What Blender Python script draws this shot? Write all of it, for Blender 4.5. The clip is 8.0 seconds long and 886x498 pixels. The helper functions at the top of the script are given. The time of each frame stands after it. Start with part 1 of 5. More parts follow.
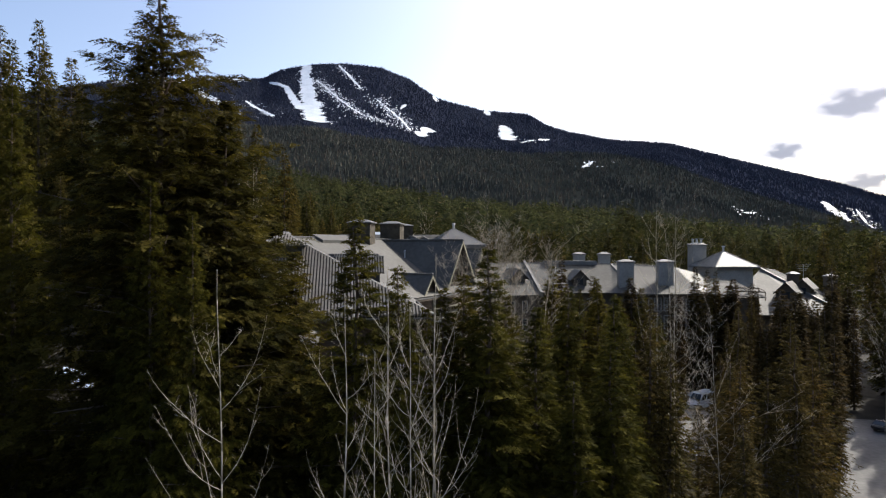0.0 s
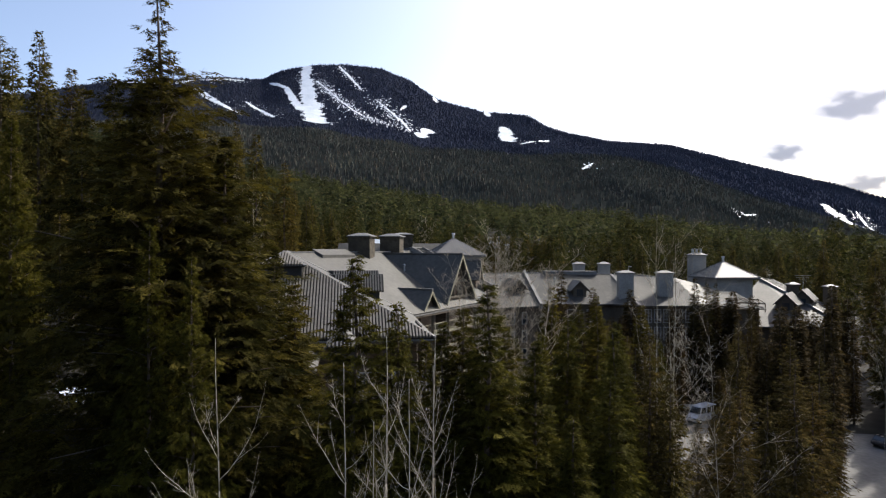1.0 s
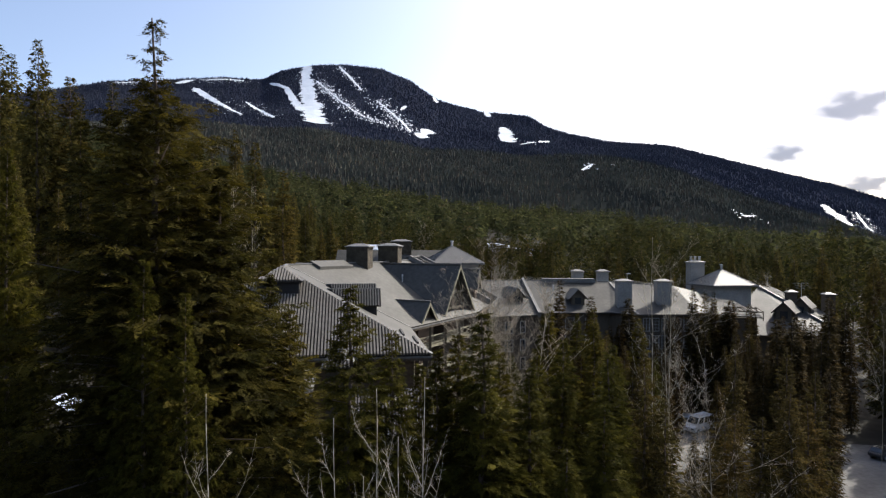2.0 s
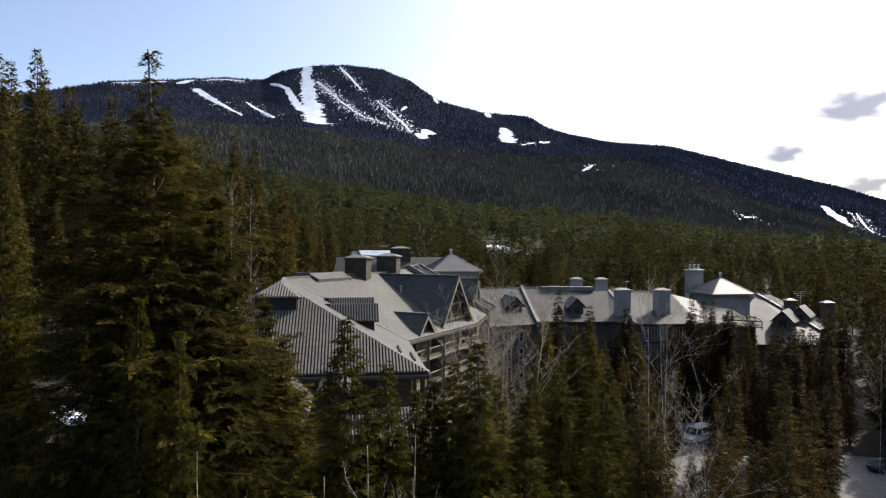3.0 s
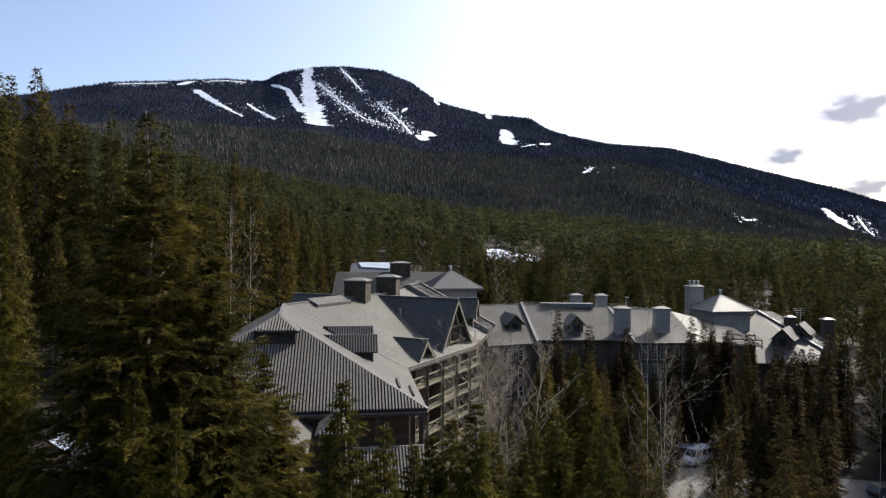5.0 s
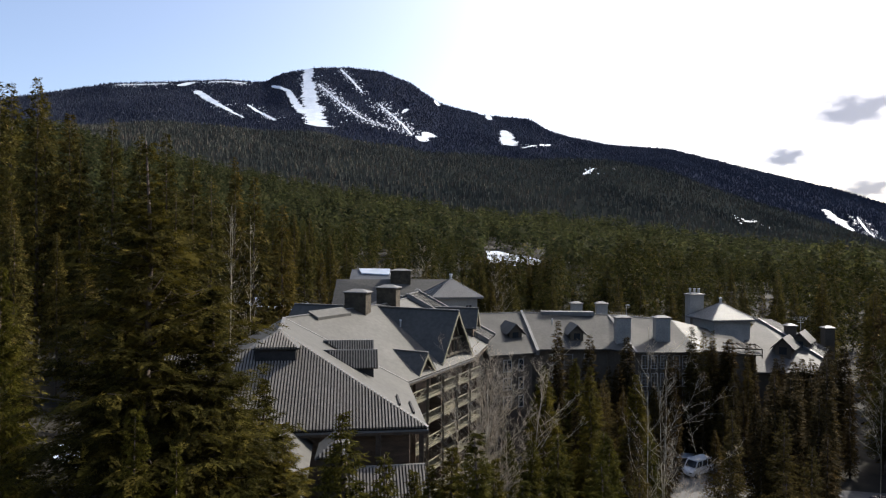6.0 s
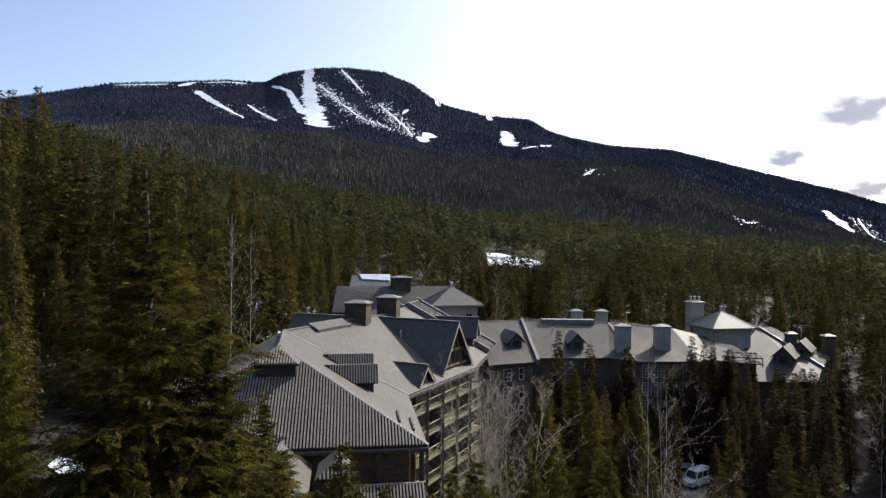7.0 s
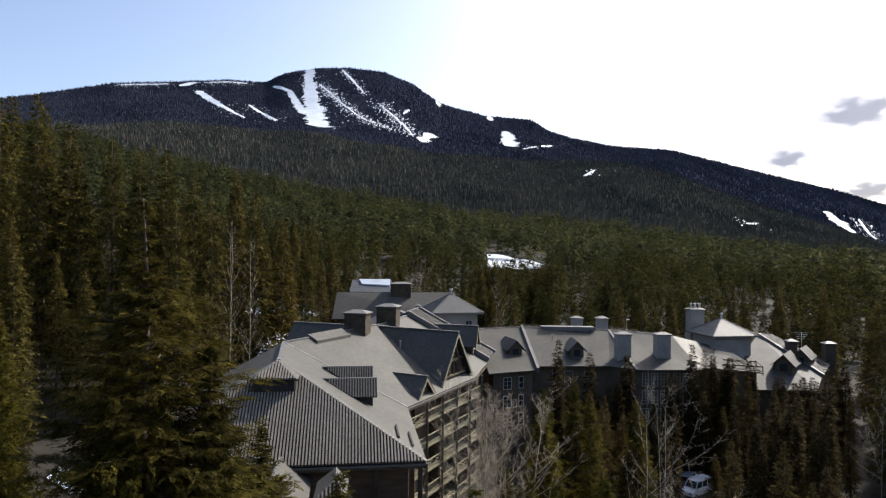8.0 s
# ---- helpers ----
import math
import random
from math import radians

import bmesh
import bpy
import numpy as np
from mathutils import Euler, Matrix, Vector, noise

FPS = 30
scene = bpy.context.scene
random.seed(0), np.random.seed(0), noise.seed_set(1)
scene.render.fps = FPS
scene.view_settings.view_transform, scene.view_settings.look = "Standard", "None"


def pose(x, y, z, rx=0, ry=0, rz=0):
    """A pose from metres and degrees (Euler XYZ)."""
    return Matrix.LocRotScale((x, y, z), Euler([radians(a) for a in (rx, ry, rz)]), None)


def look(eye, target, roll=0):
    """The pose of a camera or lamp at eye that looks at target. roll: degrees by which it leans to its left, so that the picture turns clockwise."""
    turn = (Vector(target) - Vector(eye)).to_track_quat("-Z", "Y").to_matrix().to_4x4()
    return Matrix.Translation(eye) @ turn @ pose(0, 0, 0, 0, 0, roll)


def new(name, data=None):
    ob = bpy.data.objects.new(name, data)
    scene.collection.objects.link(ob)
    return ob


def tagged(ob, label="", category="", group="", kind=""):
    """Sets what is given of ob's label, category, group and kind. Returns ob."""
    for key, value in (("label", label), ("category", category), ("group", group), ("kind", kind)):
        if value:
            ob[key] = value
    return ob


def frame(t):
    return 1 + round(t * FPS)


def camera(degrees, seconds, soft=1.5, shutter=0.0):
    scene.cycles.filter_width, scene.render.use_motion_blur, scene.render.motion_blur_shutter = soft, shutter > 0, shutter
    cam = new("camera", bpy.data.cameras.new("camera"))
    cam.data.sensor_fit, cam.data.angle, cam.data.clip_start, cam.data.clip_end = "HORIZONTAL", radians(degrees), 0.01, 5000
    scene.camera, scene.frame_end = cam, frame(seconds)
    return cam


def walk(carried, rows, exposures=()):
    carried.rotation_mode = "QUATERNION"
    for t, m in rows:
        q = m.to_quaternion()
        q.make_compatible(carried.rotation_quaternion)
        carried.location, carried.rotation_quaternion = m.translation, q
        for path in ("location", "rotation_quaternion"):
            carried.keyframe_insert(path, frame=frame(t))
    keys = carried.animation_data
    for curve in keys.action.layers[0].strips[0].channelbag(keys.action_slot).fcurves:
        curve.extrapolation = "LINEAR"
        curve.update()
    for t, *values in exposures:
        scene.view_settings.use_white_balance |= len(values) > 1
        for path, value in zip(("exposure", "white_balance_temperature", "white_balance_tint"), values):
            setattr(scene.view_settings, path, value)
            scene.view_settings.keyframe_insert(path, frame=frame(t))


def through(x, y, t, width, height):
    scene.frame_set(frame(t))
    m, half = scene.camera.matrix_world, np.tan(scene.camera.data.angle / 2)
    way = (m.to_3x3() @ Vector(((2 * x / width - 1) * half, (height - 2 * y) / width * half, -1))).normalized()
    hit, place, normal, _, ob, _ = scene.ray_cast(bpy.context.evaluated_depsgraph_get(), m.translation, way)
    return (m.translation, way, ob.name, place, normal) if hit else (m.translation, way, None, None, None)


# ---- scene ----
cam = camera(70.0, 8.0, soft=1.25)
METRES, EYE, TILT, LEAN, TURN = 12.0, 23.5, 0.0, 0.0, 0.0
ROWS = [
    (0.0, 0.0, 0.0, 0.0, 0.0, 0.0, 0.0),
    (0.5, -0.0004, 0.003, 0.0801, 0.0, 0.03, -0.07),
    (1.0, 0.0004, 0.0048, 0.1457, -0.02, 0.07, -0.13),
    (1.5, 0.0098, 0.0012, 0.2053, -0.03, 0.07, -0.16),
    (3.0, 0.0425, -0.0067, 0.3905, -0.0, 0.09, -0.27),
    (3.5, 0.0472, -0.0063, 0.4555, 0.0, 0.11, -0.29),
    (4.0, 0.0488, -0.0039, 0.5144, 0.01, 0.14, -0.31),
    (4.5, 0.0509, -0.0012, 0.5765, 0.02, 0.15, -0.36),
    (6.0, 0.0504, -0.0017, 0.7604, 0.06, 0.23, -0.39),
    (6.5, 0.0485, -0.0022, 0.8214, 0.07, 0.24, -0.43),
    (7.0, 0.0494, 0.0009, 0.8817, 0.09, 0.25, -0.47),
    (7.5, 0.0519, 0.0045, 0.941, 0.1, 0.24, -0.51),
    (8.0, 0.0592, 0.0081, 0.9947, 0.15, 0.24, -0.54),
]
walk(cam, [(t, pose(0, 0, EYE, TILT, LEAN, TURN) @ pose(METRES * x, METRES * y, METRES * z, 90 + pitch, roll, yaw)) for t, x, y, z, yaw, pitch, roll in ROWS],
     exposures=[(0.0, 1.07, 6550, 10), (8.0, 1.07, 6550, 10)])


def part(name, data, parent=None, label=""):
    """One mesh object, under a thing or a part."""
    ob = new(name, data)
    if parent:
        ob.parent = parent
    return tagged(ob, label)


def empty(name, m=None):
    ob = new(name)
    ob.empty_display_size = 0.5
    if m:
        ob.matrix_basis = m
    return ob


# ---- world and sun ----
SUN_AZ, SUN_EL = 46.0, 38.5
world = bpy.data.worlds.new("sky")
scene.world = world
world.use_nodes = True
wn, wl = world.node_tree.nodes, world.node_tree.links
sky = wn.new("ShaderNodeTexSky")
sky.sky_type, sky.sun_disc = "NISHITA", False
sky.sun_elevation, sky.sun_rotation = radians(SUN_EL), radians(SUN_AZ)
sky.air_density, sky.dust_density, sky.ozone_density, sky.altitude = 0.7, 2.6, 0.9, 0
wl.new(sky.outputs[0], wn["Background"].inputs[0])
wn["Background"].inputs[1].default_value = 0.125
sun = new("sun", bpy.data.lights.new("sun", "SUN"))
sun.data.energy, sun.data.angle, sun.data.color = 3.6, radians(0.5), (1.0, 0.95, 0.86)
sun_way = Vector((math.sin(radians(SUN_AZ)) * math.cos(radians(SUN_EL)), math.cos(radians(SUN_AZ)) * math.cos(radians(SUN_EL)), math.sin(radians(SUN_EL))))
sun.matrix_basis = look(sun_way * 400, (0, 0, 0))


# ---- materials ----
def material(name, rough=0.8, metal=0.0, spec=0.4):
    m = bpy.data.materials.new(name)
    m.use_nodes = True
    b = m.node_tree.nodes["Principled BSDF"]
    b.inputs["Roughness"].default_value, b.inputs["Metallic"].default_value = rough, metal
    b.inputs["Specular IOR Level"].default_value = spec
    return m, m.node_tree.nodes, m.node_tree.links, b


def noise_node(n, l, scale, detail=4.0, stretch=None, vector="Object"):
    t = n.new("ShaderNodeTexNoise")
    t.inputs["Scale"].default_value, t.inputs["Detail"].default_value = scale, detail
    c = n.new("ShaderNodeTexCoord")
    if stretch:
        mp = n.new("ShaderNodeMapping")
        mp.inputs["Scale"].default_value = stretch
        l.new(c.outputs[vector], mp.inputs[0])
        l.new(mp.outputs[0], t.inputs["Vector"])
    else:
        l.new(c.outputs[vector], t.inputs["Vector"])
    return t


def ramp(n, l, source, stops):
    r = n.new("ShaderNodeValToRGB")
    while len(r.color_ramp.elements) < len(stops):
        r.color_ramp.elements.new(0.5)
    for e, (p, c) in zip(r.color_ramp.elements, stops):
        e.position, e.color = p, (*c, 1)
    l.new(source, r.inputs[0])
    return r


def mix(n, l, mode, fac, a, b):
    m = n.new("ShaderNodeMix")
    m.data_type, m.blend_type = "RGBA", mode
    for v, k in ((fac, 0), (a, 6), (b, 7)):
        if isinstance(v, (int, float)):
            m.inputs[k].default_value = v
        elif isinstance(v, tuple):
            m.inputs[k].default_value = (*v, 1)
        else:
            l.new(v, m.inputs[k])
    return m.outputs[2]


def bumped(n, l, b, source, strength, distance):
    k = n.new("ShaderNodeBump")
    k.inputs["Strength"].default_value, k.inputs["Distance"].default_value = strength, distance
    l.new(source, k.inputs["Height"])
    l.new(k.outputs[0], b.inputs["Normal"])


def surface(name, low, high, scale, rough=0.8, metal=0.0, spec=0.4, fine=6.0, bump=0.3, depth=0.02, stretch=None):
    """Two scales of variation between two colours, with relief."""
    m, n, l, b = material(name, rough, metal, spec)
    big = noise_node(n, l, scale, 5.0, stretch)
    small = noise_node(n, l, scale * fine, 3.0, stretch)
    base = ramp(n, l, big.outputs[0], [(0.3, low), (0.7, high)])
    grain = ramp(n, l, small.outputs[0], [(0.3, (0.72, 0.72, 0.72)), (0.75, (1.15, 1.15, 1.15))])
    l.new(mix(n, l, "MULTIPLY", 0.8, base.outputs[0], grain.outputs[0]), b.inputs["Base Color"])
    if bump:
        bumped(n, l, b, small.outputs[0], bump, depth)
    return m


def foliage(name, stops, patch_size=0.35, rough=0.9, through=0.35, ragged=0.0):
    """Needles: the colour goes from clump to clump and from tree to tree; a part of the light passes through."""
    m, n, l, b = material(name, rough, 0.0, 0.05)
    g = n.new("ShaderNodeNewGeometry")
    o = n.new("ShaderNodeObjectInfo")
    r = ramp(n, l, g.outputs["Random Per Island"], stops)
    tree = ramp(n, l, o.outputs["Random"], [(0.0, (0.8, 0.82, 0.72)), (0.5, (1.0, 1.0, 1.0)), (1.0, (1.14, 1.0, 0.84))])
    c = mix(n, l, "MULTIPLY", 1.0, r.outputs[0], tree.outputs[0])
    big = noise_node(n, l, patch_size, 3.0)
    patch = ramp(n, l, big.outputs[0], [(0.35, (0.66, 0.66, 0.66)), (0.7, (1.3, 1.2, 1.05))])
    c = mix(n, l, "MULTIPLY", 1.0, c, patch.outputs[0])
    l.new(c, b.inputs["Base Color"])
    if through:
        t = n.new("ShaderNodeBsdfTranslucent")
        l.new(c, t.inputs[0])
        s = n.new("ShaderNodeMixShader")
        s.inputs[0].default_value = through
        l.new(b.outputs[0], s.inputs[1])
        l.new(t.outputs[0], s.inputs[2])
        l.new(s.outputs[0], n["Material Output"].inputs[0])
    if ragged:
        # gaps between the twigs of a spray
        fine = noise_node(n, l, ragged, 2.0)
        hole = n.new("ShaderNodeMath")
        hole.operation = "GREATER_THAN"
        hole.inputs[1].default_value = 0.5
        l.new(fine.outputs[0], hole.inputs[0])
        clear, cut = n.new("ShaderNodeBsdfTransparent"), n.new("ShaderNodeMixShader")
        l.new(hole.outputs[0], cut.inputs[0])
        l.new(clear.outputs[0], cut.inputs[1])
        l.new(s.outputs[0], cut.inputs[2])
        l.new(cut.outputs[0], n["Material Output"].inputs[0])
    return m


NEEDLE = foliage("needles", [(0.0, (0.0317, 0.0316, 0.0067)), (0.6, (0.0732, 0.0690, 0.0123)), (0.92, (0.1025, 0.0936, 0.0168)), (1.0, (0.1122, 0.0959, 0.0202))], through=0.38, ragged=19.0)
NEEDLE_OLD = foliage("olive_needles", [(0.0, (0.018, 0.0175, 0.0045)), (0.6, (0.047, 0.0435, 0.009)), (0.9, (0.068, 0.062, 0.013)), (1.0, (0.076, 0.067, 0.0155))], 0.6, through=0.34, ragged=18.0)
# darker needles for spires and edge firs, with the wood's shade in the colour
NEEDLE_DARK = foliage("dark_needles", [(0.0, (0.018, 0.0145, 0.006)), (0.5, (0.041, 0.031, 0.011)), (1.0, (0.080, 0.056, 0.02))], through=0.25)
NEEDLE_BROWN = foliage("brown_needles", [(0.0, (0.03, 0.0255, 0.009)), (0.5, (0.066, 0.053, 0.016)), (1.0, (0.108, 0.083, 0.027))])
WOODS = foliage("woods", [(0.0, (0.029, 0.028, 0.009)), (0.55, (0.067, 0.062, 0.0165)), (0.9, (0.112, 0.097, 0.026)), (1.0, (0.138, 0.106, 0.038))], through=0.3, ragged=4.0)
# far-off haze is put into these two base colours as a blue tint
HAZY_FAR_WOODS = foliage("hazy_far_woods", [(0.0, (0.070, 0.083, 0.130)), (1.0, (0.078, 0.092, 0.140))], 0.003, through=0.5)
HAZY_SLOPE_WOODS = foliage("slope_woods", [(0.0, (0.088, 0.112, 0.125)), (0.6, (0.096, 0.118, 0.130)), (1.0, (0.118, 0.118, 0.124))], 0.006, through=0.5)
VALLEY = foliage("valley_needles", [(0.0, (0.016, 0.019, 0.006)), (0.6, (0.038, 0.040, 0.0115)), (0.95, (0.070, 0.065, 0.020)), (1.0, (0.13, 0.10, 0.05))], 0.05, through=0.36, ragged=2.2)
# as VALLEY but paler: the distance haze is in the colour
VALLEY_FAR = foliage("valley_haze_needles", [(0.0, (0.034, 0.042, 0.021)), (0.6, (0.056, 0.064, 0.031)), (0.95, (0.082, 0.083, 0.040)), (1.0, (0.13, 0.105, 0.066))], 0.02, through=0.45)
# blue of the summit canopy: again haze mixed into the base colour
SCRUB = surface("hazy_mountain_canopy", (0.016, 0.019, 0.033), (0.022, 0.026, 0.042), 0.006, 0.95, 0, 0.0, 14, 0)
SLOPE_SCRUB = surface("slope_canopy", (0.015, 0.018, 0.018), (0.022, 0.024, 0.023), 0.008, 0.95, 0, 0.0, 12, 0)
BARK = surface("bark", (0.06, 0.045, 0.035), (0.13, 0.10, 0.08), 1.5, 0.95, 0, 0.2, 8, 0.6, 0.03, (1, 1, 0.3))
PALE_BARK = surface("pale_bark", (0.25, 0.215, 0.155), (0.44, 0.385, 0.29), 2.0, 0.85, 0, 0.3, 6, 0.4, 0.01)
TWIG = surface("twigs", (0.30, 0.25, 0.19), (0.47, 0.40, 0.30), 1.0, 0.9, 0, 0.2, 6, 0)
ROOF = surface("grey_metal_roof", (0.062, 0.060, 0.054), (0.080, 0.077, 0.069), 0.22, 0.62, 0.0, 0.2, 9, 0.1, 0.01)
# glossier than ROOF; its paler colour also carries the sun's brightness on the towers
BRIGHT_ROOF = surface("glossy_sunlit_roof", (0.105, 0.101, 0.094), (0.135, 0.131, 0.122), 0.3, 0.45, 0.0, 0.5, 9, 0.1, 0.01)
# near copy of ROOF for the east wing, slightly lighter and rougher
EAST_ROOF = surface("east_metal_roof", (0.068, 0.066, 0.062), (0.088, 0.085, 0.08), 0.3, 0.68, 0.0, 0.18, 9, 0.1, 0.01)
# pans kept dark: the shade between the ribs is put into the colour
RIB_PAN = surface("shaded_roof_pan", (0.034, 0.032, 0.029), (0.052, 0.049, 0.044), 0.3, 0.75, 0.0, 0.15, 9, 0.1, 0.01)
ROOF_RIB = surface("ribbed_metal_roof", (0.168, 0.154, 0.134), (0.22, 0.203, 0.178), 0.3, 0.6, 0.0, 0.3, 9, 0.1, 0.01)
CAP = surface("ridge_cap_metal", (0.105, 0.103, 0.098), (0.145, 0.142, 0.136), 0.5, 0.6, 0.0, 0.35, 8, 0.1, 0.01)
DARK_ROOF = surface("dark_metal_roof", (0.075, 0.08, 0.09), (0.11, 0.115, 0.125), 0.3, 0.7, 0.0, 0.25, 8, 0.1, 0.01)
STUCCO = surface("stucco", (0.066, 0.052, 0.038), (0.10, 0.082, 0.06), 0.4, 0.9, 0, 0.3, 12, 0.3, 0.01)
PALE_STUCCO = surface("pale_stucco", (0.21, 0.20, 0.183), (0.29, 0.276, 0.25), 0.4, 0.9, 0, 0.3, 12, 0.3, 0.01)
WALL_WOOD = surface("brown_siding", (0.07, 0.05, 0.035), (0.13, 0.09, 0.06), 0.5, 0.85, 0, 0.3, 8, 0.4, 0.02, (1, 1, 6))
RAIL_WOOD = surface("weathered_rail_wood", (0.17, 0.155, 0.10), (0.27, 0.245, 0.17), 0.6, 0.8, 0, 0.3, 8, 0.3, 0.01)
POST_WOOD = surface("dark_timber", (0.05, 0.038, 0.028), (0.10, 0.075, 0.05), 0.8, 0.85, 0, 0.3, 8, 0.3, 0.01)
BEAM_WOOD = surface("brown_timber", (0.085, 0.07, 0.045), (0.15, 0.125, 0.085), 0.8, 0.85, 0, 0.3, 8, 0.3, 0.01)
TRIM = surface("pale_trim", (0.24, 0.235, 0.22), (0.34, 0.33, 0.31), 0.8, 0.7, 0, 0.4, 8, 0.1, 0.01)
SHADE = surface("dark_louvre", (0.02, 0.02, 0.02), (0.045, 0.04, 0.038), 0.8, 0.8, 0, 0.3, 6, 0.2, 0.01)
STONE = surface("chimney_stone", (0.030, 0.024, 0.016), (0.080, 0.065, 0.044), 1.4, 0.9, 0, 0.3, 5, 0.8, 0.05)
CONCRETE = surface("concrete", (0.30, 0.29, 0.27), (0.42, 0.41, 0.39), 0.5, 0.9, 0, 0.3, 8, 0.3, 0.01)
SNOW = surface("snow", (0.47, 0.53, 0.62), (0.62, 0.67, 0.74), 0.02, 0.7, 0, 0.3, 12, 0.3, 0.3)
ASPHALT = surface("asphalt", (0.10, 0.098, 0.096), (0.17, 0.165, 0.16), 0.12, 0.9, 0, 0.3, 14, 0.3, 0.01)
WHITE_PAINT = surface("white_car_paint", (0.7, 0.7, 0.7), (0.8, 0.8, 0.8), 0.5, 0.25, 0, 0.6, 6, 0)
DARK_PAINT = surface("dark_car_paint", (0.02, 0.02, 0.024), (0.035, 0.035, 0.04), 0.5, 0.25, 0, 0.6, 6, 0)
RUBBER = surface("rubber", (0.015, 0.015, 0.015), (0.03, 0.03, 0.03), 2, 0.9, 0, 0.3, 6, 0)
STEEL = surface("galvanised_steel", (0.35, 0.35, 0.36), (0.5, 0.5, 0.5), 2, 0.4, 0.7, 0.5, 6, 0)
GLASS, gn, gl, gb = material("window_glass", 0.08, 0.0, 0.8)
gb.inputs["Base Color"].default_value = (0.02, 0.025, 0.03, 1)

# ground: needles and soil
GROUND, n_, l_, b_ = material("forest_floor", 0.95, 0, 0.2)
soil = noise_node(n_, l_, 0.35, 6.0)
soil_c = ramp(n_, l_, soil.outputs[0], [(0.3, (0.013, 0.012, 0.010)), (0.55, (0.022, 0.02, 0.016)), (0.8, (0.038, 0.033, 0.024))])
l_.new(soil_c.outputs[0], b_.inputs["Base Color"])
bumped(n_, l_, b_, soil.outputs[0], 0.6, 0.2)


# ---- mesh helpers ----
def mesh(name, verts, faces, mat, smooth=False):
    me = bpy.data.meshes.new(name)
    me.from_pydata([tuple(v) for v in verts], [], [tuple(f) for f in faces])
    me.materials.append(mat)
    if smooth:
        me.polygons.foreach_set("use_smooth", [True] * len(me.polygons))
    me.update()
    return me


def quick_mesh(name, verts, tris, mat, smooth=False):
    """A large mesh from arrays of points and triangles."""
    me = bpy.data.meshes.new(name)
    verts, tris = np.asarray(verts, np.float32), np.asarray(tris, np.int32)
    me.vertices.add(len(verts))
    me.vertices.foreach_set("co", verts.ravel())
    me.loops.add(tris.size)
    me.loops.foreach_set("vertex_index", tris.ravel())
    me.polygons.add(len(tris))
    me.polygons.foreach_set("loop_start", np.arange(0, tris.size, 3, dtype=np.int32))
    me.polygons.foreach_set("use_smooth", np.full(len(tris), smooth))
    me.materials.append(mat)
    me.update(calc_edges=True)
    return me


class Solid:
    """Gathers boxes, prisms and beams into one mesh."""

    def __init__(self):
        self.v, self.f = [], []

    def prism(self, poly, shift):
        """A flat polygon pushed along a vector: a closed solid."""
        k, c = len(self.v), len(poly)
        shift = Vector(shift)
        self.v += [Vector(p) for p in poly] + [Vector(p) + shift for p in poly]
        self.f += [tuple(range(k, k + c))[::-1], tuple(range(k + c, k + 2 * c))]
        self.f += [(k + i, k + (i + 1) % c, k + c + (i + 1) % c, k + c + i) for i in range(c)]
        return self

    def box(self, lo, hi, m=None):
        (x0, y0, z0), (x1, y1, z1) = lo, hi
        k = len(self.v)
        p = [Vector((x, y, z)) for z in (z0, z1) for x, y in ((x0, y0), (x1, y0), (x1, y1), (x0, y1))]
        self.v += [m @ q for q in p] if m else p
        self.f += [tuple(k + i for i in q) for q in ((3, 2, 1, 0), (4, 5, 6, 7), (0, 1, 5, 4), (1, 2, 6, 5), (2, 3, 7, 6), (3, 0, 4, 7))]
        return self

    def beam(self, p, q, w, h, up=(0, 0, 1)):
        """A bar from p to q, w wide, h high, its underside on the line."""
        p, q = Vector(p), Vector(q)
        d = (q - p).normalized()
        s = d.cross(Vector(up)).normalized()
        n = s.cross(d)
        return self.prism([p - s * w / 2, p + s * w / 2, q + s * w / 2, q - s * w / 2], n * h)

    def tube(self, p, q, r0, r1, sides=8):
        p, q = Vector(p), Vector(q)
        d = (q - p).normalized()
        a = d.orthogonal().normalized()
        b = d.cross(a)
        k = len(self.v)
        for c, r in ((p, r0), (q, r1)):
            self.v += [c + (a * math.cos(i * 2 * math.pi / sides) + b * math.sin(i * 2 * math.pi / sides)) * r for i in range(sides)]
        self.f += [(k + i, k + (i + 1) % sides, k + sides + (i + 1) % sides, k + sides + i) for i in range(sides)]
        self.f += [tuple(range(k, k + sides))[::-1], tuple(range(k + sides, k + 2 * sides))]
        return self

    def made(self, name, mat, smooth=False):
        return mesh(name, self.v, self.f, mat, smooth)


# ---- ground ----
def table(x, rows):
    return np.interp(x, [r[0] for r in rows], [r[1] for r in rows])


# by bearing in degrees: height of the wooded foot of the slope, of the shoulder and of the summit line
FOOT = [(-60, 190), (-30, 170), (-15, 122), (-5, 95), (5, 70), (15, 50), (25, 28), (36, 8), (60, 0)]
SHOULDER = [(-60, .14), (-35.2, .163), (-23.6, .188), (-14.5, .186), (-9.6, .181), (-4.5, .172), (-2, .163), (5.7, .154), (10.7, .148), (15.5, .138), (20.2, .116), (24.6, .088), (28.6, .056), (34.8, .012), (60, -.03)]
SUMMIT = [(-60, .09), (-35.3, .186), (-27.8, .226), (-19.2, .248), (-16, .249), (-14.5, .264), (-11.6, .277), (-8.6, .280), (-5.6, .276), (-3.1, .259), (-.5, .228), (3.6, .209), (7.7, .202), (9.2, .184), (11.2, .172), (14.6, .158), (19.7, .148), (21.5, .138), (25.8, .114), (31.7, .081), (34.8, .06), (60, 0)]
R_FOOT, R_SHOULDER, R_SUMMIT = 1000.0, 2000.0, 3400.0
ripple = np.random.RandomState(5).uniform(0, 6.28, 24)


